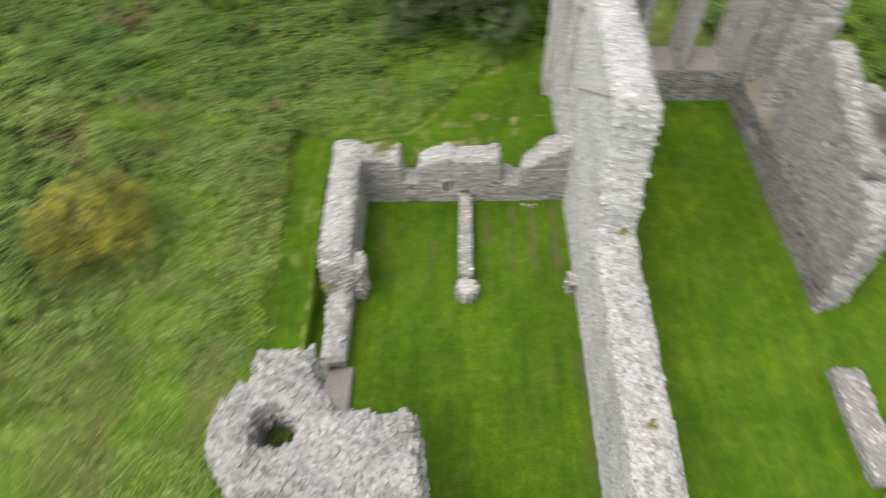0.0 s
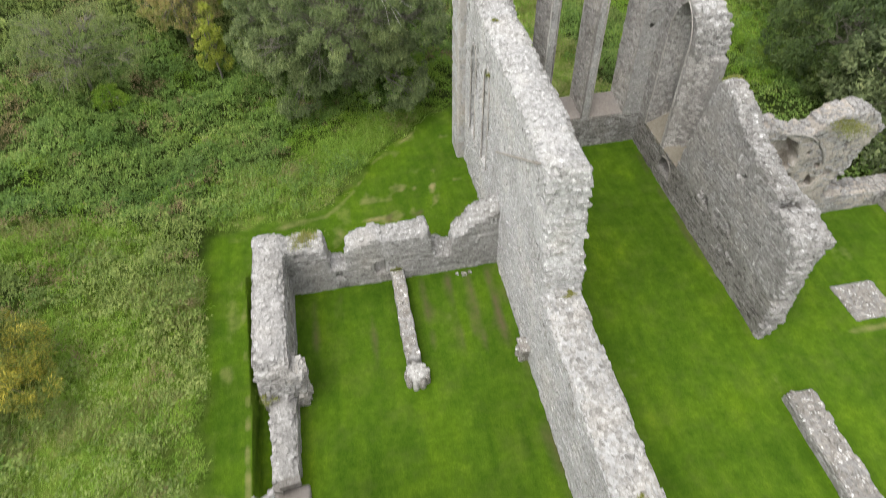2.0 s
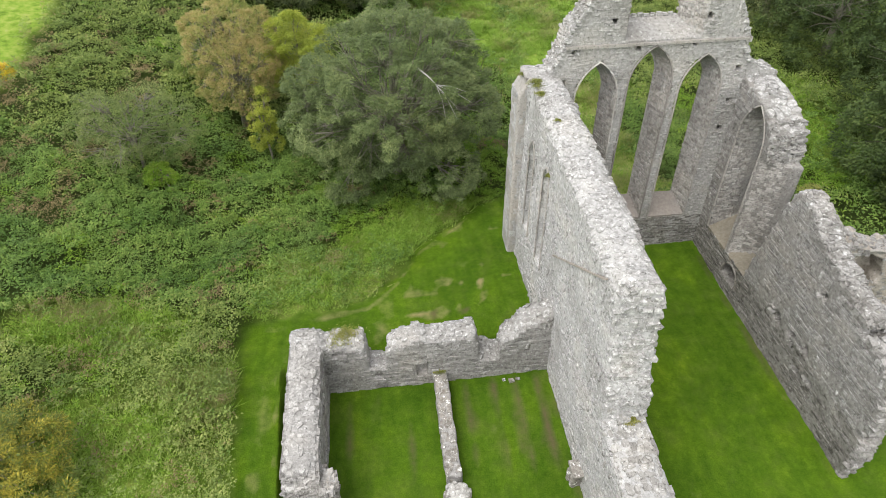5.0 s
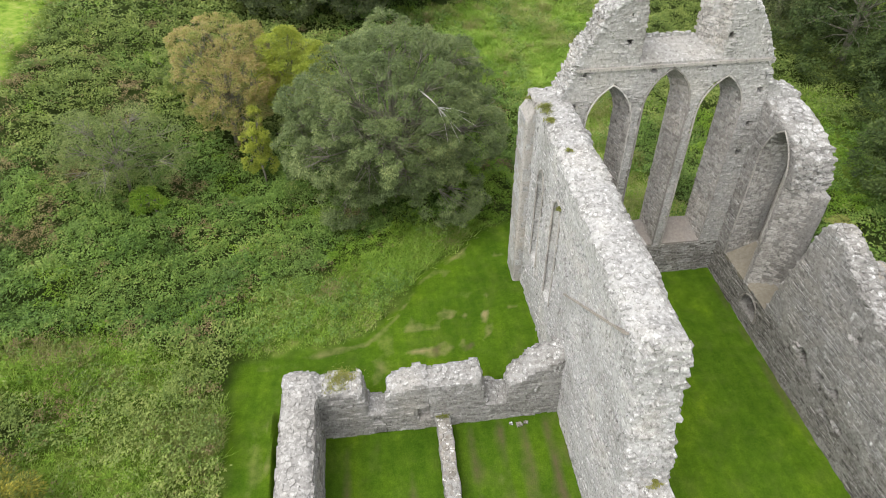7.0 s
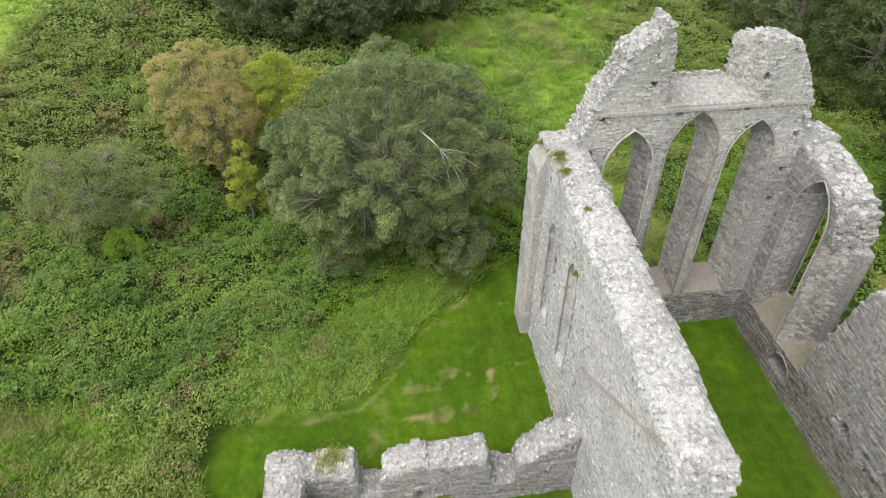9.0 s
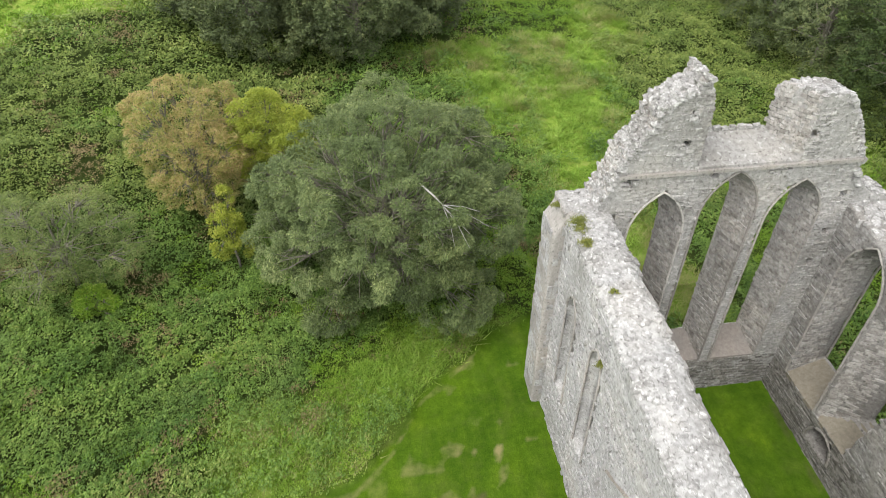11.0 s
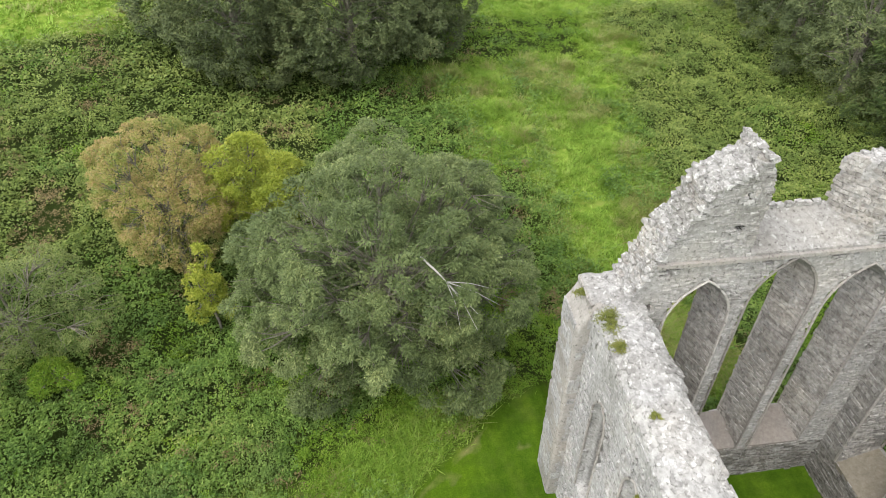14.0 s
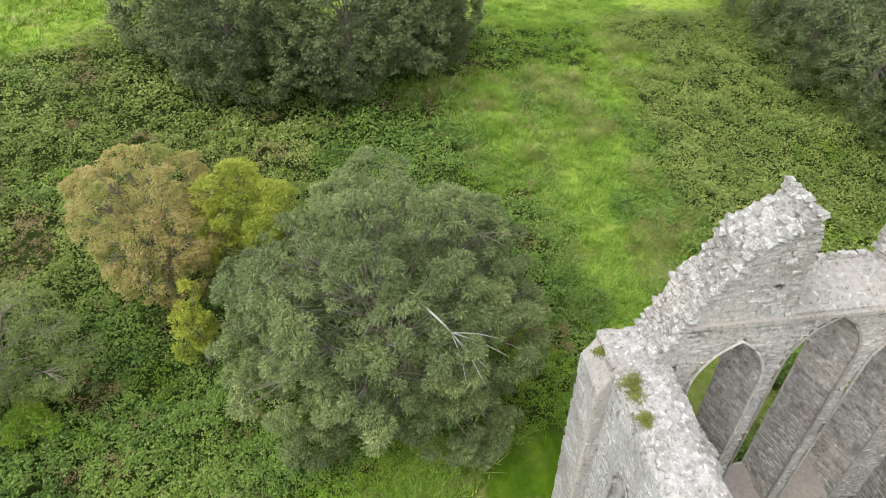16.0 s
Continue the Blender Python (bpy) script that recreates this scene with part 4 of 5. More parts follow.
# outer wall of the north chapels: x -8.7 to -7.7
L_TOP = [(-7.35, 0.3), (-7.2, 0.45), (-4.9, 0.65), (-4.75, 0.8), (-4.6, 1.5), (-4.2, 1.9), (-2.0, 2.2), (0.5, 2.35), (0.9, 2.3)]


def outer_wall(x, y, z):
    edge = np.clip(np.abs(x + 8.2) - 0.18 + 0.1 * vnoise(x, y, 37, 0.45), 0, 1)
    top = ragged(L_TOP, y, 0.1, 0.35, 9.0) - 1.5 * edge ** 2 + 0.05 * vnoise(x, y, 39, 0.28)
    shafts = np.maximum.reduce([r_ - np.hypot(x - cx, y - cy) + 0 * z for cx, cy, r_ in ((-7.68, -4.35, 0.34), (-7.46, -4.56, 0.13), (-7.4, -4.33, 0.14), (-7.46, -4.1, 0.13), (-7.62, -3.92, 0.11))])
    f = least(x + np.where(y > -4.7, 8.7, 8.45), -7.7 - x, y + 7.35, 0.9 - y, top - z, z + 0.9)
    f = np.maximum(f, least(shafts, 1.45 + 0.1 * vnoise(x, y, 4, 0.3) - z, z + 0.9))
    return rough(f, x, y, z, 0.04, 0.035)


wall_o = masonry("wall_outer", "broken outer chapel wall stepping down to its footing", "ruined wall", outer_wall, (-8.9, -7.6, -1.0), (-7.1, 1.1, 2.8), 0.08)
facing(wall_o, outer_wall, 0, -7.7, 1, -7.2, 0.0, -0.8, 2.4, 61, 0.025)
facing(wall_o, outer_wall, 0, -8.7, -1, -7.2, 0.9, -0.6, 2.4, 62, 0.025)
broken_face(wall_o, [(1, 0, 0), (0, 1, 0), (0, -1, 0), (0.7, 0, 0.7)], ((-7.66, -5.0, -0.6), (-7.0, -3.6, 1.7)), 64, 0.11, (0.08, 0.17), DRESSED)
broken_face(wall_o, [(0, -1, 0), (0, -0.7, 0.7)], ((-8.9, -5.0, 0.5), (-7.2, -4.2, 2.3)), 65, 0.14, (0.1, 0.2))
capping(wall_o, outer_wall, (-8.65, -7.3), (-7.3, 0.9), 2.8, 0.0, 63, 0.16, 200, GABLE, 0.007, 1.03, 0.07)


def doorstep(x, y, z):
    return rough(least(x + 8.5, -7.45 - x, y + 9.6, -7.3 - y, -0.22 - z, z + 0.9), x, y, z, 0.01, 0.01)


for k, (bx, by, bz, br) in enumerate(((-1.35, -0.35, -0.02, 0.09), (-1.12, -0.3, 0.0, 0.06), (-1.6, -0.28, -0.02, 0.05))):
    lump = new("fallen_stone", boxes_mesh("fallen_stone", [(0, 0, 0)], [(2 * br, 1.5 * br, 1.2 * br)], SPECKLED, 0.25, 0.2, 730 + k))
    lump.location = (bx, by, bz)
    tagged(lump, "small white stone fallen at the wall's foot", "stone", "fallen stones")


tagged(masonry("threshold_slab", "smooth worn cement threshold in a doorway gap", "threshold", doorstep, (-8.7, -9.8, -1.0), (-7.3, -7.1, 0.0), 0.08, SCREED, "thing"))


for bx, by, bz, rz, sx in ((-7.95, -7.42, 0.28, 8, 0.6), (-8.3, -7.45, 0.1, -20, 0.35), (-7.8, -9.5, -0.1, 4, 0.5)):
    cap = new("coping_block", boxes_mesh("coping_block", [(0, 0, 0)], [(sx, 0.22, 0.2)], DRESSED, 0.06, 0, int(bz * 100) + 50))
    cap.matrix_basis = pose(bx, by, bz, 0, 0, rz)
    tagged(cap, "pale squared stone block at the doorway", "block", "blocks at the doorway")

# dividing stub between the chapels, and its pier base
def stub(x, y, z):
    return rough(least(0.24 - np.abs(x + 3.83), y + 3.9, 0.1 - y, 0.42 + 0.1 * y * 0.35 - z, z + 0.6), x, y, z, 0.03, 0.03)


wall_d = masonry("dividing_wall", "knee-high stub wall between two chapels", "low wall", stub, (-4.2, -4.1, -0.7), (-3.4, 0.2, 0.7), 0.06)
capping(wall_d, stub, (-4.05, -3.9), (-3.6, 0.0), 0.8, 0.0, 73, 0.17, 70, SPECKLED, 0.012, 0.98)


def shaft(owner, x, y, z0, z1, r, seed, mat, name="shaft"):
    """One short worn round shaft, lumpy and rounded off at its broken top."""
    rs = np.random.RandomState(seed)
    zs = [z0, z0 + 0.06, z0 + 0.12, (z0 + z1) / 2, z1 - 0.07, z1 - 0.015, z1]
    rr = [r * k * rs.uniform(0.94, 1.06) for k in (1.18, 1.15, 1.0, 1.0, 0.97, 0.7, 0.06)]
    v, f = tube([(x + rs.normal(0, 0.008), y + rs.normal(0, 0.008), z) for z in zs], rr, 9)
    child(name, join_tubes(name, [(v, f)], mat), owner)


def pier_solid(x, y, z):
    return rough(least(0.33 - np.hypot(x + 3.78, y + 4.4), 0.2 - z, z + 0.7), x, y, z, 0.04, 0.03)


pier = masonry("ruined_pier", "clustered stub of a pier, bleached pale", "pier", pier_solid, (-4.4, -5.0, -0.8), (-3.2, -3.8, 0.6), 0.06, BLEACHED, "thing")
for k in range(9):
    a = 2 * math.pi * (k + 0.3) / 9
    shaft(pier, -3.78 + 0.34 * math.cos(a), -4.4 + 0.34 * math.sin(a), -0.4, 0.16 + 0.05 * math.sin(5 * k), 0.105 + 0.015 * (k % 2), 700 + k, SPECKLED if k % 3 else BLEACHED)
capping(pier, pier_solid, (-4.15, -4.8), (-3.4, -4.0), 0.7, -0.1, 75, 0.17, 30, BLEACHED, 0.03, 0.95, 0.2)


half_column = new("half_column", boxes_mesh("half_column", [(-0.16, -4.2, -0.42), (-0.1, -4.2, 0.02), (-0.12, -4.2, 0.42)], [(0.5, 0.66, 0.3), (0.3, 0.5, 0.75), (0.4, 0.6, 0.12)], SPECKLED, 0.08, 0.02, 5))
tagged(half_column, "broken twin-shafted half-column against the choir wall", "column")
for k, (cx, cy) in enumerate(((-0.26, -4.36), (-0.3, -4.16), (-0.22, -3.98))):
    shaft(half_column, cx, cy, -0.35, 0.42 - 0.16 * k, 0.1, 720 + k, SPECKLED)


# stair turret in front
def turret(x, y, z):
    r = np.hypot(x + 7.97, y + 12.0)
    top = 5.6 + 0.12 * vnoise(x, y, 1, 0.8) - 0.3 * np.clip(r - 0.9, 0, 1)
    well = r - 0.52 - 0.06 * vnoise(x, y, z, 0.5)
    drum = least(1.33 - r + 0.1 * vnoise(x, y, z, 0.7), top - z)
    spur = least(0.62 - np.abs(x + 8.06) + 0.08 * vnoise(y, z, 5, 0.5), y + 12.0, -10.1 - y + 0.08 * vnoise(x, z, 6, 0.5), 5.5 + 0.12 * vnoise(x, y, 9, 0.6) - z)
    mass = least(x + 7.6, -4.95 - x + 0.12 * vnoise(y, z, 2, 0.5) - 0.25 * np.clip(y + 12.3, 0, 1), y + 13.6, -11.52 - y - 0.06 * (x + 7.3) + 0.06 * vnoise(x, z, 7, 0.4), 5.5 + 0.12 * vnoise(x, y, 3, 0.7) - z)
    return rough(least(np.maximum(np.maximum(drum, spur), mass), well, z + 1.0), x, y, z, 0.05, 0.04)


tur = masonry("stair_turret", "broken round stair turret with an open dark well", "ruined tower", turret, (-9.7, -13.8, -1.1), (-4.5, -9.9, 6.1), 0.09, STONE, "thing")
capping(tur, turret, (-9.5, -13.5), (-4.7, -9.95), 6.2, 4.6, 83, 0.15, 290, STONE, 0.014, 1.05, 0.15)


broken_face(tur, [(1, 0, 0), (-1, 0, 0), (0, 1, 0), (0, -1, 0)], ((-9.8, -13.9, -0.5), (-4.4, -9.8, 5.5)), 84, 0.14, (0.1, 0.22))

# low footings, south side of the crossing
def footing(x, y, z):
    return rough(least(0.47 - np.abs(x - 8.05), y + 10.95, -7.4 - y, 0.10 + 0.03 * (y + 9) - z, z + 0.9), x, y, z, 0.03, 0.03)


foot = masonry("footing_wall", "low flat-topped wall footing of grey stones", "low wall", footing, (7.4, -11.2, -1.0), (8.8, -7.2, 0.5), 0.07, JOINT)
capping(foot, footing, (7.6, -10.9), (8.5, -7.4), 0.6, -0.4, 93, 0.19, 200, SPECKLED, 0.018, 0.92)
facing(foot, footing, 0, 7.58, -1, -10.9, -7.4, -0.5, 0.2, 94, 0.02)
facing(foot, footing, 1, -10.95, -1, 7.6, 8.5, -0.6, 0.2, 95, 0.02)


def crossing_pier(x, y, z):
    return rough(least(0.8 - np.abs(x - 8.6), y + 14.0, -11.3 - y, 0.25 + 0.1 * vnoise(x, y, 0, 0.5) - z, z + 0.9), x, y, z, 0.06, 0.05)


cp = masonry("crossing_pier", "broken stump of a crossing pier", "pier", crossing_pier, (7.6, -14.3, -1.0), (9.6, -11.1, 0.7), 0.08, None, "thing")
capping(cp, crossing_pier, (7.8, -13.9), (9.4, -11.3), 0.8, -0.4, 95, 0.17, 60, STONE, 0.03, 1.05, 0.22)


def altar_slab(x, y, z):
    return rough(least(0.85 - np.abs(x - 12.6), 0.8 - np.abs(y + 4.35), -0.06 - z, z + 0.6), x, y, z, 0.015, 0.015)


slab = masonry("stone_platform", "square flat platform of small grey stones in grass", "platform", altar_slab, (11.6, -5.3, -0.7), (13.6, -3.4, 0.2), 0.06, JOINT, "thing")
capping(slab, altar_slab, (11.8, -5.1), (13.4, -3.6), 0.2, -0.4, 97, 0.16, 140, SPECKLED, 0.014, 0.92)


def rubble_patch(x, y, z):
    return rough(least(0.6 - np.abs(x - 3.1), 0.6 - np.abs(y + 12.1), -0.38 - z, z + 0.9), x, y, z, 0.03, 0.03)


rp = masonry("paving_patch", "small patch of broken stone paving in grass", "paving", rubble_patch, (2.3, -12.9, -1.0), (3.9, -11.3, 0.2), 0.06, EARTHY, "thing")
capping(rp, rubble_patch, (2.5, -12.7), (3.7, -11.5), 0.3, -0.5, 99, 0.135, 80, STONE, 0.02, 0.88)


# south transept fragment with a traceried hole
T_TOP = [(9.2, 4.6), (10.0, 4.75), (10.6, 4.35), (11.5, 4.4), (12.3, 4.9), (13.3, 5.0), (14.0, 4.5), (14.3, 3.9)]


def transept(x, y, z):
    top = ragged(T_TOP, x, 0.12, 0.45, 11.0)
    right = np.interp(z, [-1, 0.9, 1.1, 1.8, 3.2, 4.6], [16.9, 16.9, 13.2, 13.4, 13.9, 14.3])
    low = np.where(x > 13.2, np.minimum(top, 0.95 + 0.1 * vnoise(x, 0, 3, 0.4)), top)
    f = least(x - 9.1, right - x + 0.1 * vnoise(z, y, 9, 0.4), y, 0.9 - y, np.where(z < 1.1, np.maximum(low, 0.95), top) - z, z + 0.8)
    f = least(f, np.maximum(np.hypot((x - 10.66 + 0.25 * (z - 3.4)) / 0.5, (z - 3.38) / 0.85) * 0.6 - 0.6 + 0.14 * vnoise(x, z, 4, 0.3), y - 0.68))
    f = least(f, np.maximum(np.maximum(np.abs(x - 12.25) - 0.2, np.abs(z - 1.95) - 0.22), y - 0.4))
    for hx, hz in ((11.6, 3.4), (11.2, 2.4), (12.0, 1.9), (13.1, 3.6), (12.3, 2.7), (11.5, 1.5), (12.9, 2.3)):
        f = least(f, np.maximum(np.maximum(np.abs(x - hx), np.abs(z - hz)) - 0.1, y - 0.3))
    return rough(f, x, y, z, 0.06, 0.05)


wall_t = masonry("wall_transept", "ragged transept wall fragment with a broken round opening", "ruined wall", transept, (9.0, -0.2, -0.9), (17.2, 1.1, 5.4), 0.075, PLASTER)
facing(wall_t, transept, 1, 0.0, -1, 9.2, 16.8, -0.6, 1.0, 111, 0.02)
facing(wall_t, transept, 1, 0.0, -1, 9.2, 14.2, 1.0, 5.0, 112, 0.008, (0.06, 0.13), (0.12, 0.3), None, 0.45)
capping(wall_t, transept, (9.2, 0.0), (16.8, 0.9), 5.6, 0.5, 113, 0.18, 200, STONE, 0.02, 0.98, 0.1)


rib = [(10.3 + 2.25 * math.cos(a), -0.03, 2.2 + 2.25 * math.sin(a)) for a in [math.radians(92 - 7.0 * k) for k in range(12)]]
child("arch_rib", join_tubes("arch_rib", [tube(rib, [0.06] * len(rib), 6)], DRESSED), wall_t, "broken rib of a lost arch")
broken_face(wall_t, [(1, 0, 0), (0.7, 0, -0.7), (0.7, 0, 0.7)], ((13.0, -0.2, 1.0), (14.8, 1.1, 5.4)), 114)


def transept_side(x, y, z):
    top = ragged([(-12, -0.1), (-6, 0.3), (-2, 0.75), (0, 0.9)], y, 0.12, 0.45, 13.0)
    return rough(least(x - 16.2, 17.1 - x, y + 12, 0.05 - y, top - z, z + 0.9), x, y, z, 0.05, 0.04)


wall_ts = masonry("wall_transept_side", "low ragged transept side wall in grass", "ruined wall", transept_side, (16.0, -12.2, -1.0), (17.4, 0.2, 1.5), 0.1)
facing(wall_ts, transept_side, 0, 16.2, -1, -12, 0.0, -0.6, 1.2, 115, 0.025)
capping(wall_ts, transept_side, (16.2, -12), (17.1, 0.0), 1.5, -0.6, 117, 0.19, 120)


# ---- trees ----
def tree(name, label, base, height, crown, mat, leaves, leaf, seed, trunk_r=0.22, masses=20, mass=0.3, tufts=500, tuft=0.28, droop=0.3, slim=0.34, lobed=0.16, twiggy=3):
    """A trunk whose limbs each carry a mass of leaf tufts: crown is (dx, dy, z, rx, ry, rz), mass the size of a mass in the crown's radii,
    tuft the radius of one spray of leaves that stand out round a shoot's tip."""
    rs = np.random.RandomState(seed)
    x0, y0 = base
    z0 = float(ground_z(x0, y0)) - 0.2
    top = new(name)
    top.location = (x0, y0, z0)
    tagged(top, label, "tree")
    dx, dy, cz, rx, ry, rz = crown
    c, rad = np.array([dx, dy, cz]), np.array([rx, ry, rz])
    k = np.arange(masses) + 0.5
    el, az = 1 - 1.72 * k / masses, k * 2.39996 + rs.normal(0, 0.22, masses)
    md = np.stack([np.cos(az) * np.sqrt(1 - el ** 2), np.sin(az) * np.sqrt(1 - el ** 2), el], 1) + rs.normal(0, 0.1, (masses, 3))
    md /= np.linalg.norm(md, axis=1)[:, None]
    mr = mass * rs.uniform(0.75, 1.25, masses)
    reach = np.clip(1 - 0.8 * mr + rs.normal(0, lobed, masses) * 0.6, 0.3, 0.98)
    mc = c + md * rad * reach[:, None]
    tubes = [tube([(0, 0, 0), (0.05, 0.02, height * 0.2), (dx * 0.4, dy * 0.4, height * 0.42), (dx * 0.8, dy * 0.8, height * 0.65), (dx, dy, height * 0.82)], [trunk_r * 1.3, trunk_r, trunk_r * 0.75, trunk_r * 0.42, 0.03], 8)]
    n3 = tufts * 4
    pick = rs.choice(masses, n3, p=mr ** 2 / (mr ** 2).sum())
    d = units(rs, n3) + 0.5 * md[pick] + np.array([0, 0, 0.25])
    d /= np.linalg.norm(d, axis=1)[:, None]
    q = (mc[pick] - c) / rad + d * (mr[pick] * rs.uniform(0.62, 1.08, n3) ** 0.5)[:, None]
    own = np.linalg.norm(q[:, None] - ((mc - c) / rad)[None], axis=2) / mr[None]
    own[np.arange(n3), pick] = 9.0
    ok = np.flatnonzero(own.min(1) > 0.8)[:tufts]
    tc, out, pick = c + q[ok] * rad, d[ok], pick[ok]
    tc[:, 2] = np.maximum(tc[:, 2], 0.35)
    for j in range(masses):
        start = np.array([dx * 0.4, dy * 0.4, height * rs.uniform(0.2, 0.5)])
        mid = (start + mc[j]) / 2 + rs.normal(0, 0.05, 3) * rad + np.array([0, 0, 0.25])
        tubes.append(tube([start, (start + mid) / 2, mid, (mid + mc[j]) / 2, mc[j]], [trunk_r * 0.36, trunk_r * 0.26, trunk_r * 0.18, trunk_r * 0.1, 0.01], 5))
        for i in np.flatnonzero(pick == j)[:twiggy]:
            bend = (mc[j] + tc[i]) / 2 + rs.normal(0, 0.08, 3)
            tubes.append(tube([mid * 0.3 + mc[j] * 0.7, bend, tc[i] + out[i] * tuft * 0.4], [0.02, 0.013, 0.005], 4))
    child("trunk", join_tubes("trunk", tubes, BARK), top, "grey branching trunk")
    m = len(tc)
    size = tuft * rs.uniform(0.65, 1.3, m)
    t = rs.choice(m, leaves, p=size ** 2 / (size ** 2).sum())
    o = units(rs, leaves) + 0.55 * out[t] + np.array([0, 0, 0.3])
    o /= np.linalg.norm(o, axis=1)[:, None]
    at = tc[t] + o * (size[t] * rs.uniform(0.1, 1.0, leaves) ** 0.5)[:, None] * np.array([1.0, 1.0, 0.75])
    fill = rs.rand(leaves) < 0.14
    at[fill] = (c + units(rs, leaves) * rs.uniform(0.5, 0.74, leaves)[:, None] * rad)[fill]
    axis = o * np.array([1.0, 1.0, 0.55]) + rs.normal(0, 0.35, (leaves, 3)) - np.array([0, 0, droop])
    nrm = np.array([0, 0, 0.6]) + 0.85 * o + rs.normal(0, 0.25, (leaves, 3))
    v, f = leaf_along(at, axis, nrm, leaf * rs.uniform(0.6, 1.25, leaves), slim)
    child("crown", mesh_of("crown", v, f, mat), top)
    return top


ash = tree("ash_tree", "full grey-green ash tree with some bare branches", (-4.6, 11.7), 8.8, (0.1, 0.0, 3.9, 4.3, 4.0, 4.2), ASH, 260000, 0.1, 1, 0.22, 58, 0.25, 1150, 0.25, 0.3, 0.4, 0.2, 7)
dead = [tube([(0.95, -2.5, 6.58), (1.3, -2.85, 6.38), (1.75, -3.2, 5.95), (2.2, -3.42, 5.45)], [0.03, 0.025, 0.017, 0.006], 6)]
for tip in ((2.75, -3.3, 5.55), (2.15, -3.7, 5.2), (2.55, -3.0, 5.85), (1.75, -3.65, 5.25)):
    dead.append(tube([(1.5, -3.0, 6.18), (0.8 + tip[0] / 2, -1.5 + tip[1] / 2, 3.14 + tip[2] / 2), tip], [0.014, 0.01, 0.004], 5))
dead = [([Vector((0.1, 0.0, 3.9)) + 1.1 * (p - Vector((0.1, 0.0, 3.9))) for p in v], f) for v, f in dead]
child("dead_branch", join_tubes("dead_branch", dead, DEADWOOD), ash, "bleached bare dead branch")
rs_tw = np.random.RandomState(77)
twigs = []
for k in range(46):
    a, e = rs_tw.uniform(0, 2 * math.pi), rs_tw.uniform(-0.1, 0.95)
    d = Vector((math.cos(a) * math.sqrt(1 - e * e), math.sin(a) * math.sqrt(1 - e * e), e))
    c0 = Vector((0.1, 0.0, 3.9))
    p0, p2 = c0 + Vector((d.x * 2.5, d.y * 2.3, d.z * 2.5)), c0 + Vector((d.x * 4.25, d.y * 3.95, d.z * 4.15))
    p1 = (p0 + p2) / 2 + Vector(rs_tw.normal(0, 0.25, 3))
    p2 = p2 + Vector(rs_tw.normal(0, 0.3, 3))
    twigs.append(tube([p0, p1, p2], [0.03, 0.02, 0.006], 4))
    for _ in range(2):
        p3 = p2 + Vector(rs_tw.normal(0, 0.3, 3))
        twigs.append(tube([p1, (p1 + p3) / 2 + Vector(rs_tw.normal(0, 0.06, 3)), p3], [0.014, 0.01, 0.004], 4))
child("branchwork", join_tubes("branchwork", twigs, BARK), ash, "pale grey twigs showing through the leaves")
tree("autumn_tree", "rusty brown tree turning in early autumn", (-12.0, 15.6), 6.4, (0.3, 0.0, 3.5, 2.3, 2.1, 2.7), BROWN, 64000, 0.085, 2, 0.12, 34, 0.31, 640, 0.17, 0.15, 0.5, 0.14, 6)
tree("yellow_tree", "yellow-green tree beside the rusty one", (-8.8, 15.7), 6.0, (0, 0, 4.2, 1.5, 1.45, 1.8), YELLOW, 34000, 0.10, 3, 0.1, 16, 0.38, 300, 0.21, 0.2, 0.5, 0.24, 4)
tree("yellow_sapling", "small bright yellow-green sapling", (-10.5, 12.9), 3.4, (0, 0, 2.1, 0.55, 0.5, 1.35), YELLOW, 9000, 0.09, 4, 0.05, 12, 0.42, 70, 0.17, 0.2, 0.5, 0.24, 3)
tree("sallow_bush", "sparse olive-grey sallow with bare twigs", (-15.9, 11.6), 4.2, (0, 0, 2.1, 2.4, 2.0, 1.8), OLIVE, 30000, 0.08, 5, 0.08, 26, 0.3, 460, 0.2, 0.1, 0.4, 0.3, 8)
tree("lime_bush", "small bright lime-green bush among brambles", (-14.9, 10.4), 1.2, (0, 0, 0.75, 0.8, 0.7, 0.5), LIME, 7000, 0.075, 9, 0.03, 9, 0.42, 90, 0.14, 0.1, 0.5, 0.2, 2)
tree("olive_bush", "small olive-green bush behind the rusty tree", (-14.9, 18.6), 2.4, (0, 0, 1.2, 0.95, 0.9, 1.2), PALE, 9000, 0.085, 12, 0.05, 10, 0.42, 110, 0.18, 0.1, 0.5, 0.24, 2)
tree("gorse_bush", "small gorse bush in bright yellow flower", (-22.7, 16.2), 1.0, (0, 0, 0.6, 0.55, 0.5, 0.45), GORSE, 4000, 0.07, 14, 0.03, 8, 0.45, 60, 0.14, 0.0, 0.5, 0.25, 1)
tree("golden_bush", "golden-green feathery bush in the meadow", (-16.2, -4.0), 3.2, (0, 0, 1.2, 1.8, 2.1, 1.2), GOLDEN, 30000, 0.12, 6, 0.06, 26, 0.32, 170, 0.27, 0.0, 0.24, 0.32, 0)
for k, (bx, by, r, hgt) in enumerate(((-11.2, 29.8, 4.4, 9.0), (-5.4, 30.0, 4.6, 9.5), (-1.6, 33.2, 3.2, 8.5))):
    tree("dark_tree", "dense dark green tree at the meadow's edge", (bx, by), hgt, (0, 0, hgt * 0.4, r, r * 0.9, hgt * 0.46), DARK, 76000, 0.145, 20 + k, 0.2, 22, 0.38, 1100, 0.25, 0.2, 0.62, 0.12, 0)
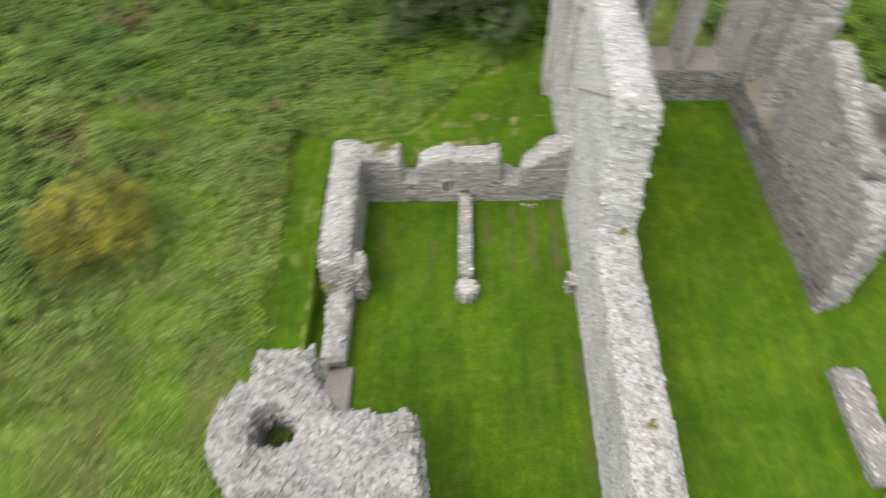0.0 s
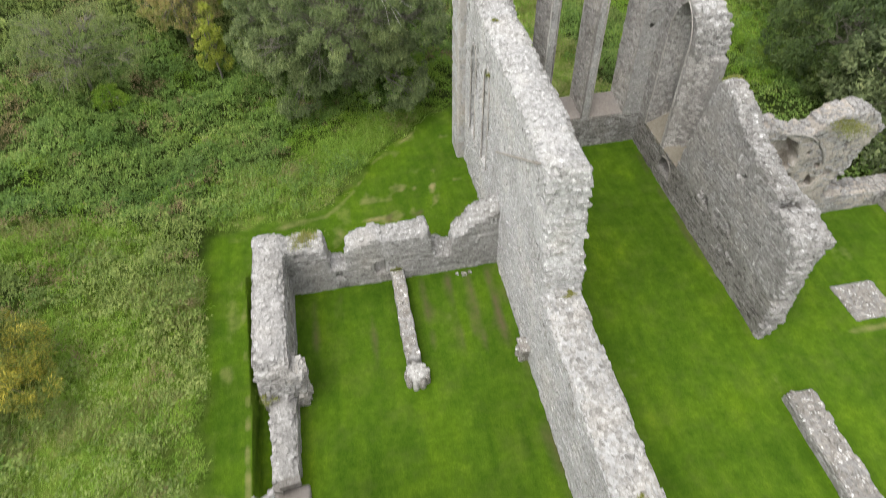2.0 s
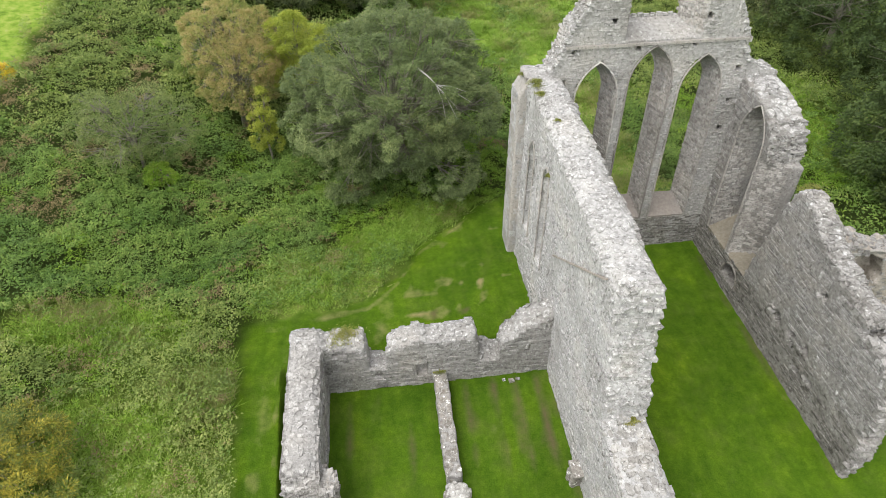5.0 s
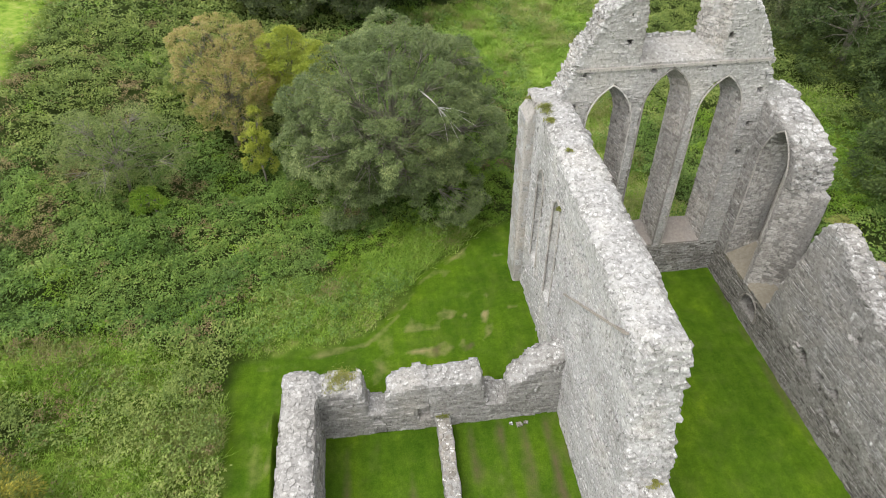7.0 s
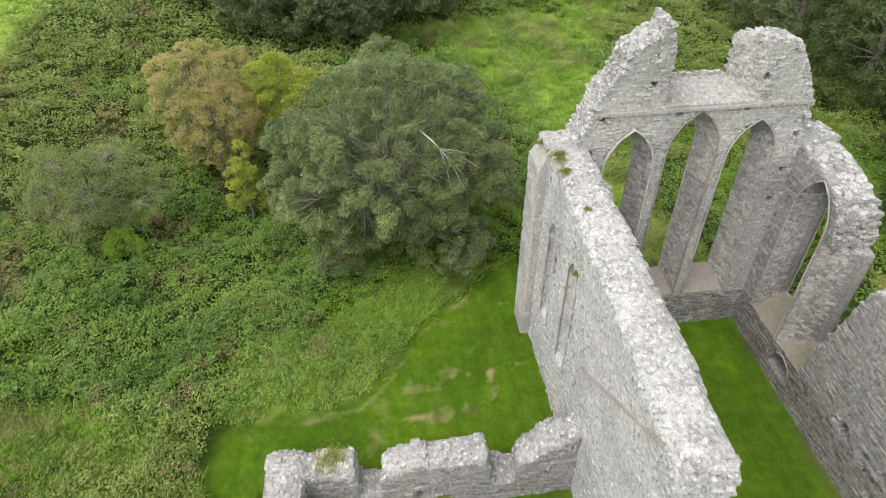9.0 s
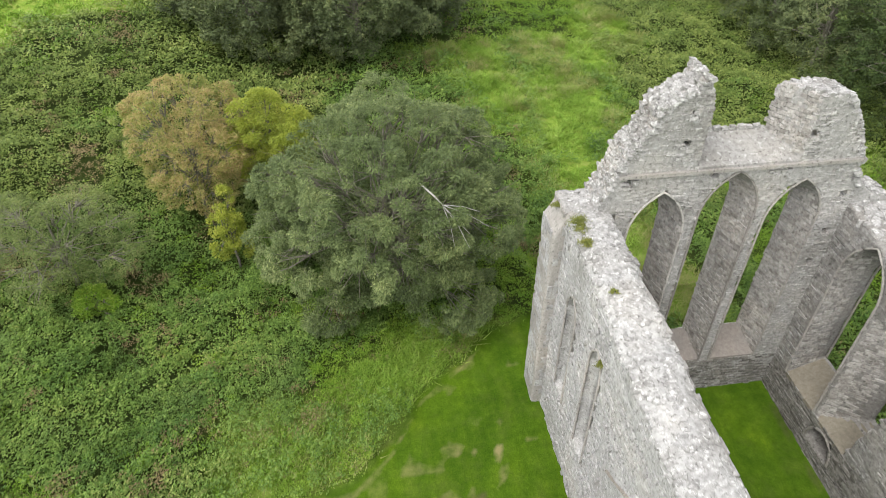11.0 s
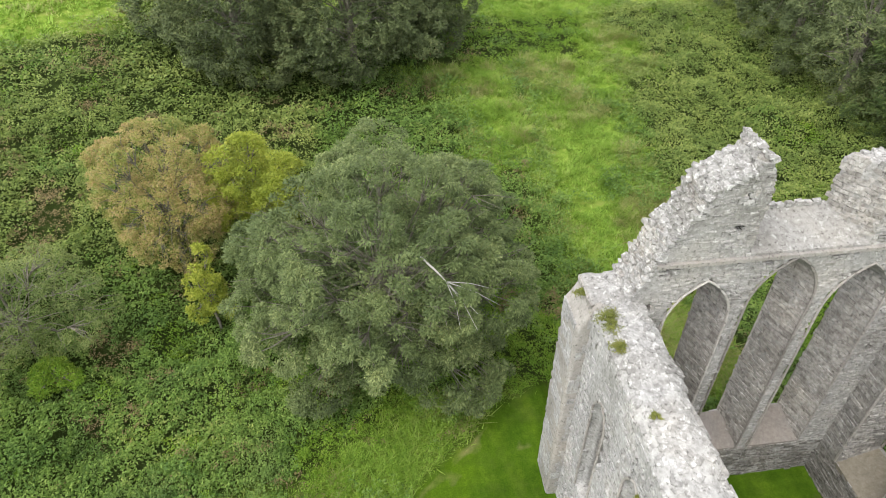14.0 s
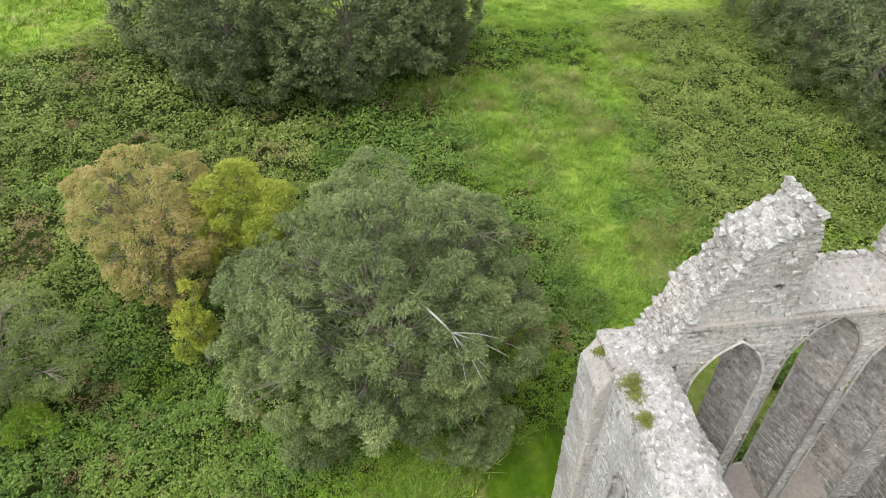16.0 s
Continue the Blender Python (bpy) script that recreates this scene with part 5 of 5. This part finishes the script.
HEDGEROW = ((19.0, 8.0, 3.3, 6.4, HEDGE), (23.0, 13.4, 4.2, 8.2, HEDGE), (21.9, 20.2, 3.8, 8.0, HEDGE), (20.7, 25.6, 3.8, 8.3, DARK), (21.2, 31.6, 4.0, 9.0, DARK), (21.0, 37.6, 4.4, 9.5, DARK), (27.4, 23.0, 4.4, 9.5, HEDGE), (28.0, 31.0, 4.6, 10.0, DARK), (19.0, 3.5, 3.2, 6.0, DARK), (24.0, 7.5, 4.0, 8.0, DARK), (29.5, 15.0, 4.5, 9.0, DARK))
for k, (bx, by, r, hgt, mat) in enumerate(HEDGEROW):
    near = k < 6
    tree("hedgerow_tree", "dark green tree in the hedgerow behind the ruin" if mat is DARK else "mid-green tree with fresh tips in the hedgerow", (bx, by), hgt, (0, 0, hgt * 0.4, r, r, hgt * 0.48), mat, 38000 if near else 15000, 0.165 if near else 0.25, 40 + k, 0.22, 26, 0.32, 620 if near else 380, 0.28 if near else 0.36, 0.35, 0.46, 0.12, 0)


# ---- meadow ----
def rough_height(x, y):
    n = 0.45 + 0.32 * vnoise(x, y, 0, 2.6) + 0.34 * vnoise(0.81 * x + 0.59 * y, 0.81 * y - 0.59 * x, 8, 1.05) + 0.2 * vnoise(0.6 * x - 0.8 * y, 0.6 * y + 0.8 * x, 3, 0.42)
    n = n + 0.5 * step01(2.2, 0.6, np.hypot(x + 0.4, y - 12.0))
    return np.clip(n, 0.03, 1.4) * step01(0.6, 0.1, mown_mask(x, y))


def grassy(x, y):
    """1 where tall grass grows instead of brambles."""
    near = step01(10.2, 9.0, y) * step01(3.4, 1.4, np.abs(y - edge_y(x) - 2.0)) * step01(-11.5, -8.5, x) * step01(2.5, 1.0, x)
    left = np.interp(y, [8, 12, 16, 21, 26, 31], [1.6, 2.2, 2.4, 2.2, -0.8, -2.3])
    right = np.interp(y, [8, 16, 21, 28, 31], [9.0, 7.6, 8.3, 10.3, 11.2])
    wave = 1.5 * vnoise(x, y, 41, 2.8) + 1.1 * vnoise(x, y, 42, 0.9)
    swale = step01(-1.1, 1.6, np.minimum(x - left, right - x) + wave) * step01(8, 9.5, y) * step01(32.5, 31, y + wave)
    swale = np.maximum(swale, step01(-0.7, 0.7, 1.6 - np.abs(x - 10.3) + 0.5 * wave) * step01(29, 31, y))
    hedge_x = np.interp(y, [12, 16, 24, 27.5, 29.5, 31, 34, 40], [-23.6, -22.9, -22.1, -21.8, -20.0, -17.5, -16.2, -14.0])
    field = step01(-0.5, 0.6, hedge_x - x + 0.35 * wave) * step01(11, 13, y)
    swale = np.maximum(swale, step01(-0.7, 0.9, 2.3 - np.abs(x - 17.2) + wave) * step01(8.8, 10.2, y) * step01(19.5, 17.5, y) * 0.45)
    strip = step01(-25, -20, y) * step01(4.8, 2.4, np.abs(x + 13.2)) * step01(4, -3, y) * np.interp(y, [-8, -5], [0.85, 0.6])
    track = step01(0.32, 0.06, np.abs(x - np.interp(y, [12, 16, 21, 28, 36, 42], [2.9, 3.1, 3.4, 3.7, 3.8, 4.2]) + 0.12 * vnoise(x, y, 51, 1.5))) * step01(12, 15, y)
    swale = swale * (1 - 0.5 * track) * 0.93
    band = step01(1.5, 0.4, np.abs(y - 2.2 + 0.6 * vnoise(x, y, 44, 1.6))) * step01(-11.5, -13, x) * step01(-20, -17, x)
    beyond = np.maximum.reduce([step01(37, 39, y), step01(-25, -27, x), step01(26, 29, x), step01(-22, -25, y)])
    return np.clip(np.maximum.reduce([near * 0.5, swale, field, strip, 0.5 * band, beyond]) + 0.38 * vnoise(x, y, 4, 1.9) * step01(0.02, 0.3, near + swale + strip + band), 0, 1)


def scatter(x0, x1, y0, y1, density, seed):
    rs = np.random.RandomState(seed)
    n = int((x1 - x0) * (y1 - y0) * density)
    x, y = rs.uniform(x0, x1, n), rs.uniform(y0, y1, n)
    keep = mown_mask(x, y) < 0.35
    return x[keep], y[keep], rs


def species(x, y, rs):
    """0 bramble, 1 nettle, 2 lime weeds, 3 dry docks, 4 olive brambles, in drifts and patches."""
    a = vnoise(x, y, 21, 1.7) + 0.55 * vnoise(x, y, 22, 0.6) + rs.normal(0, 0.22, len(x))
    d = vnoise(x, y, 23, 1.3) + 0.6 * vnoise(x, y, 24, 0.45) + rs.normal(0, 0.2, len(x))
    kind = np.zeros(len(x), int)
    a = a - 0.9 * step01(9.5, 11, x) * step01(19, 18, x) * step01(20, 16, y) * step01(7, 9, y)
    a = a - 0.4 * step01(5, 2, y) * step01(-10, -11, x)
    a = a - 1.2 * step01(30, 32, y) * step01(-1, 1, x) * step01(10, 8, x)
    a = a - 1.1 * step01(3.4, 1.6, np.abs(y - edge_y(x) - 2.0)) * step01(-9.5, -7, x) * step01(2.5, 1.0, x)
    kind[a > np.where((y > 4) & (y < 14), 0.28, 0.45)] = 1
    kind[a < -0.7] = 2
    olive = step01(12, 17, y + 0.25 * np.maximum(-x - 12, 0)) * step01(-4, -9, x) + step01(8, 10, x) * step01(13, 17, y) + 0.95 * step01(5, 1, y) * step01(-9, -11, x)
    kind[(olive + 0.6 * vnoise(x, y, 25, 2.2) + rs.normal(0, 0.2, len(x)) > 0.55) & (kind != 2)] = 4
    d = d + 0.3 * step01(-15, -19, x) * step01(3, 6, y) - 0.6 * step01(2, 4, x)
    kind[d > 0.62] = 3
    return kind


LEAVES = {0: [], 1: [], 2: [], 3: [], 4: []}


def thicket(zone, density, leaf, seed, per=14, spread=0.14):
    """Undergrowth of many shoots, each a small dome of leaves with a gap of shade round it."""
    x, y, rs = scatter(*zone, density / per, seed)
    keep = rs.rand(len(x)) > grassy(x, y)
    x, y = x[keep], y[keep]
    n = len(x)
    kind = species(x, y, rs)
    hgt = rough_height(x, y) + np.array([0.0, 0.06, -0.05, 0.12, 0.06])[kind]
    z = ground_z(x, y) + np.maximum(hgt + rs.normal(0, 0.085, n), 0.04)
    wide = spread * rs.uniform(0.6, 1.35, n) * np.array([1.0, 0.85, 0.8, 0.7, 1.05])[kind]
    lean = rs.normal(0, 0.25, (n, 2))
    at = np.repeat(np.stack([x, y, z], 1), per, 0)
    o = units(rs, n * per)
    o[:, 2] = np.abs(o[:, 2])
    o[:, :2] += np.repeat(lean, per, 0)
    at += o * (np.repeat(wide, per) * rs.uniform(0.25, 1.0, n * per) ** 0.5)[:, None] * np.array([1.0, 1.0, 0.8]) - np.array([0, 0, 0.06])
    axis = o * np.array([1.0, 1.0, 0.3]) + rs.normal(0, 0.4, (n * per, 3))
    nrm = np.array([0, 0, 0.65]) + 0.8 * o + rs.normal(0, 0.22, (n * per, 3))
    many = np.repeat(kind, per)
    size = leaf * rs.uniform(0.6, 1.3, n * per) * np.array([1.0, 0.95, 1.0, 0.8, 1.0])[many]
    for k, slim in enumerate((0.68, 0.5, 0.42, 0.4, 0.66)):
        m = many == k
        LEAVES[k].append(leaf_along(at[m], axis[m], nrm[m], size[m], slim))


def tufts(zone, density, tall, seed, per=7, spread=0.05, wide=1.0, dry=False):
    x, y, rs = scatter(*zone, density / per, seed)
    g = grassy(x, y)
    if dry:
        g = step01(0.25, 0.6, g) * step01(-0.1, 0.35, vnoise(x, y, 61, 1.6) + 0.5 * vnoise(x, y, 62, 0.6))
    keep = rs.rand(len(x)) < g
    x, y = np.repeat(x[keep], per), np.repeat(y[keep], per)
    n = len(x)
    lush = np.repeat(rs.uniform(0.3, 1.0, n // per) ** 1.5, per) * np.clip(0.75 + 1.1 * vnoise(x, y, 31, 0.9), 0.2, 2)
    x0, y0 = x + rs.normal(0, spread, n), y + rs.normal(0, spread, n)
    z = ground_z(x0, y0) - 0.02 + 0.15 * rough_height(x0, y0)
    a, w = rs.uniform(0, 2 * np.pi, n), rs.uniform(0.012, 0.026, n) * wide
    hgt = tall * lush * rs.uniform(0.7, 1.15, n)
    out = hgt * rs.uniform(0.5, 1.5, n)
    p = np.stack([x0, y0, z], 1)
    d = np.stack([-np.sin(a) * w, np.cos(a) * w, np.zeros(n)], 1)
    tip = p + np.stack([np.cos(a) * out, np.sin(a) * out, hgt * 0.8], 1)
    return np.stack([p - d, p + d, tip], 1).reshape(-1, 3), np.arange(3 * n).reshape(n, 3)


def merged(parts):
    vs, fs, k = [], [], 0
    for v, f in parts:
        vs.append(v)
        fs.append(f + k)
        k += len(v)
    return np.concatenate(vs), np.concatenate(fs)


ground.data.attributes.new("grassy", "FLOAT", "POINT").data.foreach_set("value", grassy(GX, GY).ravel().astype(np.float32))
thicket((-25, -18, -25, 4), 280, 0.135, 303, 12, 0.22)
thicket((-18, -10, -25, -16), 280, 0.135, 305, 12, 0.22)
thicket((-18, -10, -16, 4), 1050, 0.092, 301)
thicket((-26, -21.5, 4, 12), 350, 0.13, 304, 12, 0.22)
thicket((-21.5, -10, 4, 12), 1050, 0.094, 302)
thicket((-10, 2, 3, 14), 1250, 0.088, 321)
thicket((-26, 4, 12, 24), 560, 0.115, 341, 14, 0.18)
thicket((-26, 4, 24, 42), 220, 0.165, 342, 13, 0.28)
thicket((4, 22, 7, 38), 520, 0.12, 361, 14, 0.21)
thicket((9, 28, -10, 7), 120, 0.16, 381, 12, 0.3)
for k, (nm, lab, mat) in enumerate((("bramble_thicket", "tangled mid-green bramble leaves", BRAMBLE), ("nettle_bed", "drifts of deep green nettles", NETTLE), ("lime_weeds", "patches of fresh lime-green weeds", LIME), ("dock_stalks", "brown seeding docks among the weeds", DRYWEED), ("olive_brambles", "banks of olive-green bramble leaves", PALE))):
    v, f = merged(LEAVES[k])
    tagged(new(nm, mesh_of(nm, v, f, mat)), lab, "undergrowth", kind="stuff")
v, f = merged([tufts((-20, -10, -22, 4), 600, 0.36, 411, 7, 0.06, 0.8), tufts((-11, 3, 2.5, 12), 900, 0.26, 415, 7, 0.06, 0.8), tufts((-5, 13, 7, 42), 520, 0.42, 412, 28, 0.13, 1.1), tufts((-26, -9, 25, 46), 110, 0.4, 413, 9, 0.1, 2.0), tufts((14, 20.5, 8.5, 20), 300, 0.36, 414, 9, 0.08, 1.5)])
tagged(new("tall_grass", mesh_of("tall_grass", v, f, BLADES)), "uncut bright green tall grass in tufts", "grass", kind="stuff")
v, f = merged([tufts((-20, -10.9, -15, 4), 1700, 0.36, 421, 16, 0.1, 0.7, True), tufts((-10.5, 3, 3, 12), 160, 0.4, 422, 14, 0.1, 0.8, True), tufts((-3, 13, 8, 36), 620, 0.5, 423, 40, 0.17, 1.0, True), tufts((-26, -9, 25, 46), 60, 0.45, 424, 14, 0.15, 1.8, True)])
tagged(new("dry_grass", mesh_of("dry_grass", v, f, STRAW)), "straw-coloured arching grass in tussocks", "grass", kind="stuff")


# ---- moss and weeds on the walls ----
def moss_tuft(x, y, z, r, seed, label, mat=None):
    rs = np.random.RandomState(seed)
    n = int(900 * r / 0.25)
    o = rs.normal(0, 1, (n, 3)) * np.array([r, r * 0.8, r * 0.4]) * 0.42
    o[:, :2] += r * 0.5 * rs.normal(0, 1, (9, 2))[rs.randint(0, 9, n)]
    o = o[vnoise(o[:, 0], o[:, 1], seed, 0.09) > -0.35]
    n = len(o)
    o[:, 2] = np.abs(o[:, 2]) * np.exp(-(o[:, 0] ** 2 + o[:, 1] ** 2) / (r * r))
    v, f = leaf_quads(o, 0.06 * rs.uniform(0.6, 1.4, n), np.tile([0.0, 0.0, 1.0], (n, 1)), seed, 0.35)
    ob = new("moss_tuft", mesh_of("moss_tuft", v, f, mat or MOSS))
    ob.location = (x, y, z)
    tagged(ob, label, "moss", "moss tufts on the walls", "stuff")


for k, (x, y, z, r) in enumerate(((0.14, 5.5, 8.33, 0.24), (0.2, 4.75, 8.3, 0.15), (0.3, 3.1, 8.2, 0.08), (-0.03, 2.3, 6.72, 0.09), (0.8, -4.78, 3.58, 0.2), (-8.45, -4.75, 0.8, 0.2), (12.7, 0.0, 4.45, 0.55), (12.4, 0.1, 4.7, 0.4), (-3.85, 0.05, 0.5, 0.18), (8.4, -3.0, 4.75, 0.18), (9.1, 2.0, 5.6, 0.25), (0.6, -10.8, 3.3, 0.09), (-0.1, 6.5, 8.2, 0.14))):
    moss_tuft(x, y, z, r, 500 + k, "yellow-green moss and weeds rooted in the wall top")
moss_tuft(-7.97, -11.62, 4.6, 0.45, 541, "green weeds growing inside the stair well", BRAMBLE)
moss_tuft(-7.0, 0.5, 2.1, 0.45, 540, "dry grass and moss on a wall top")
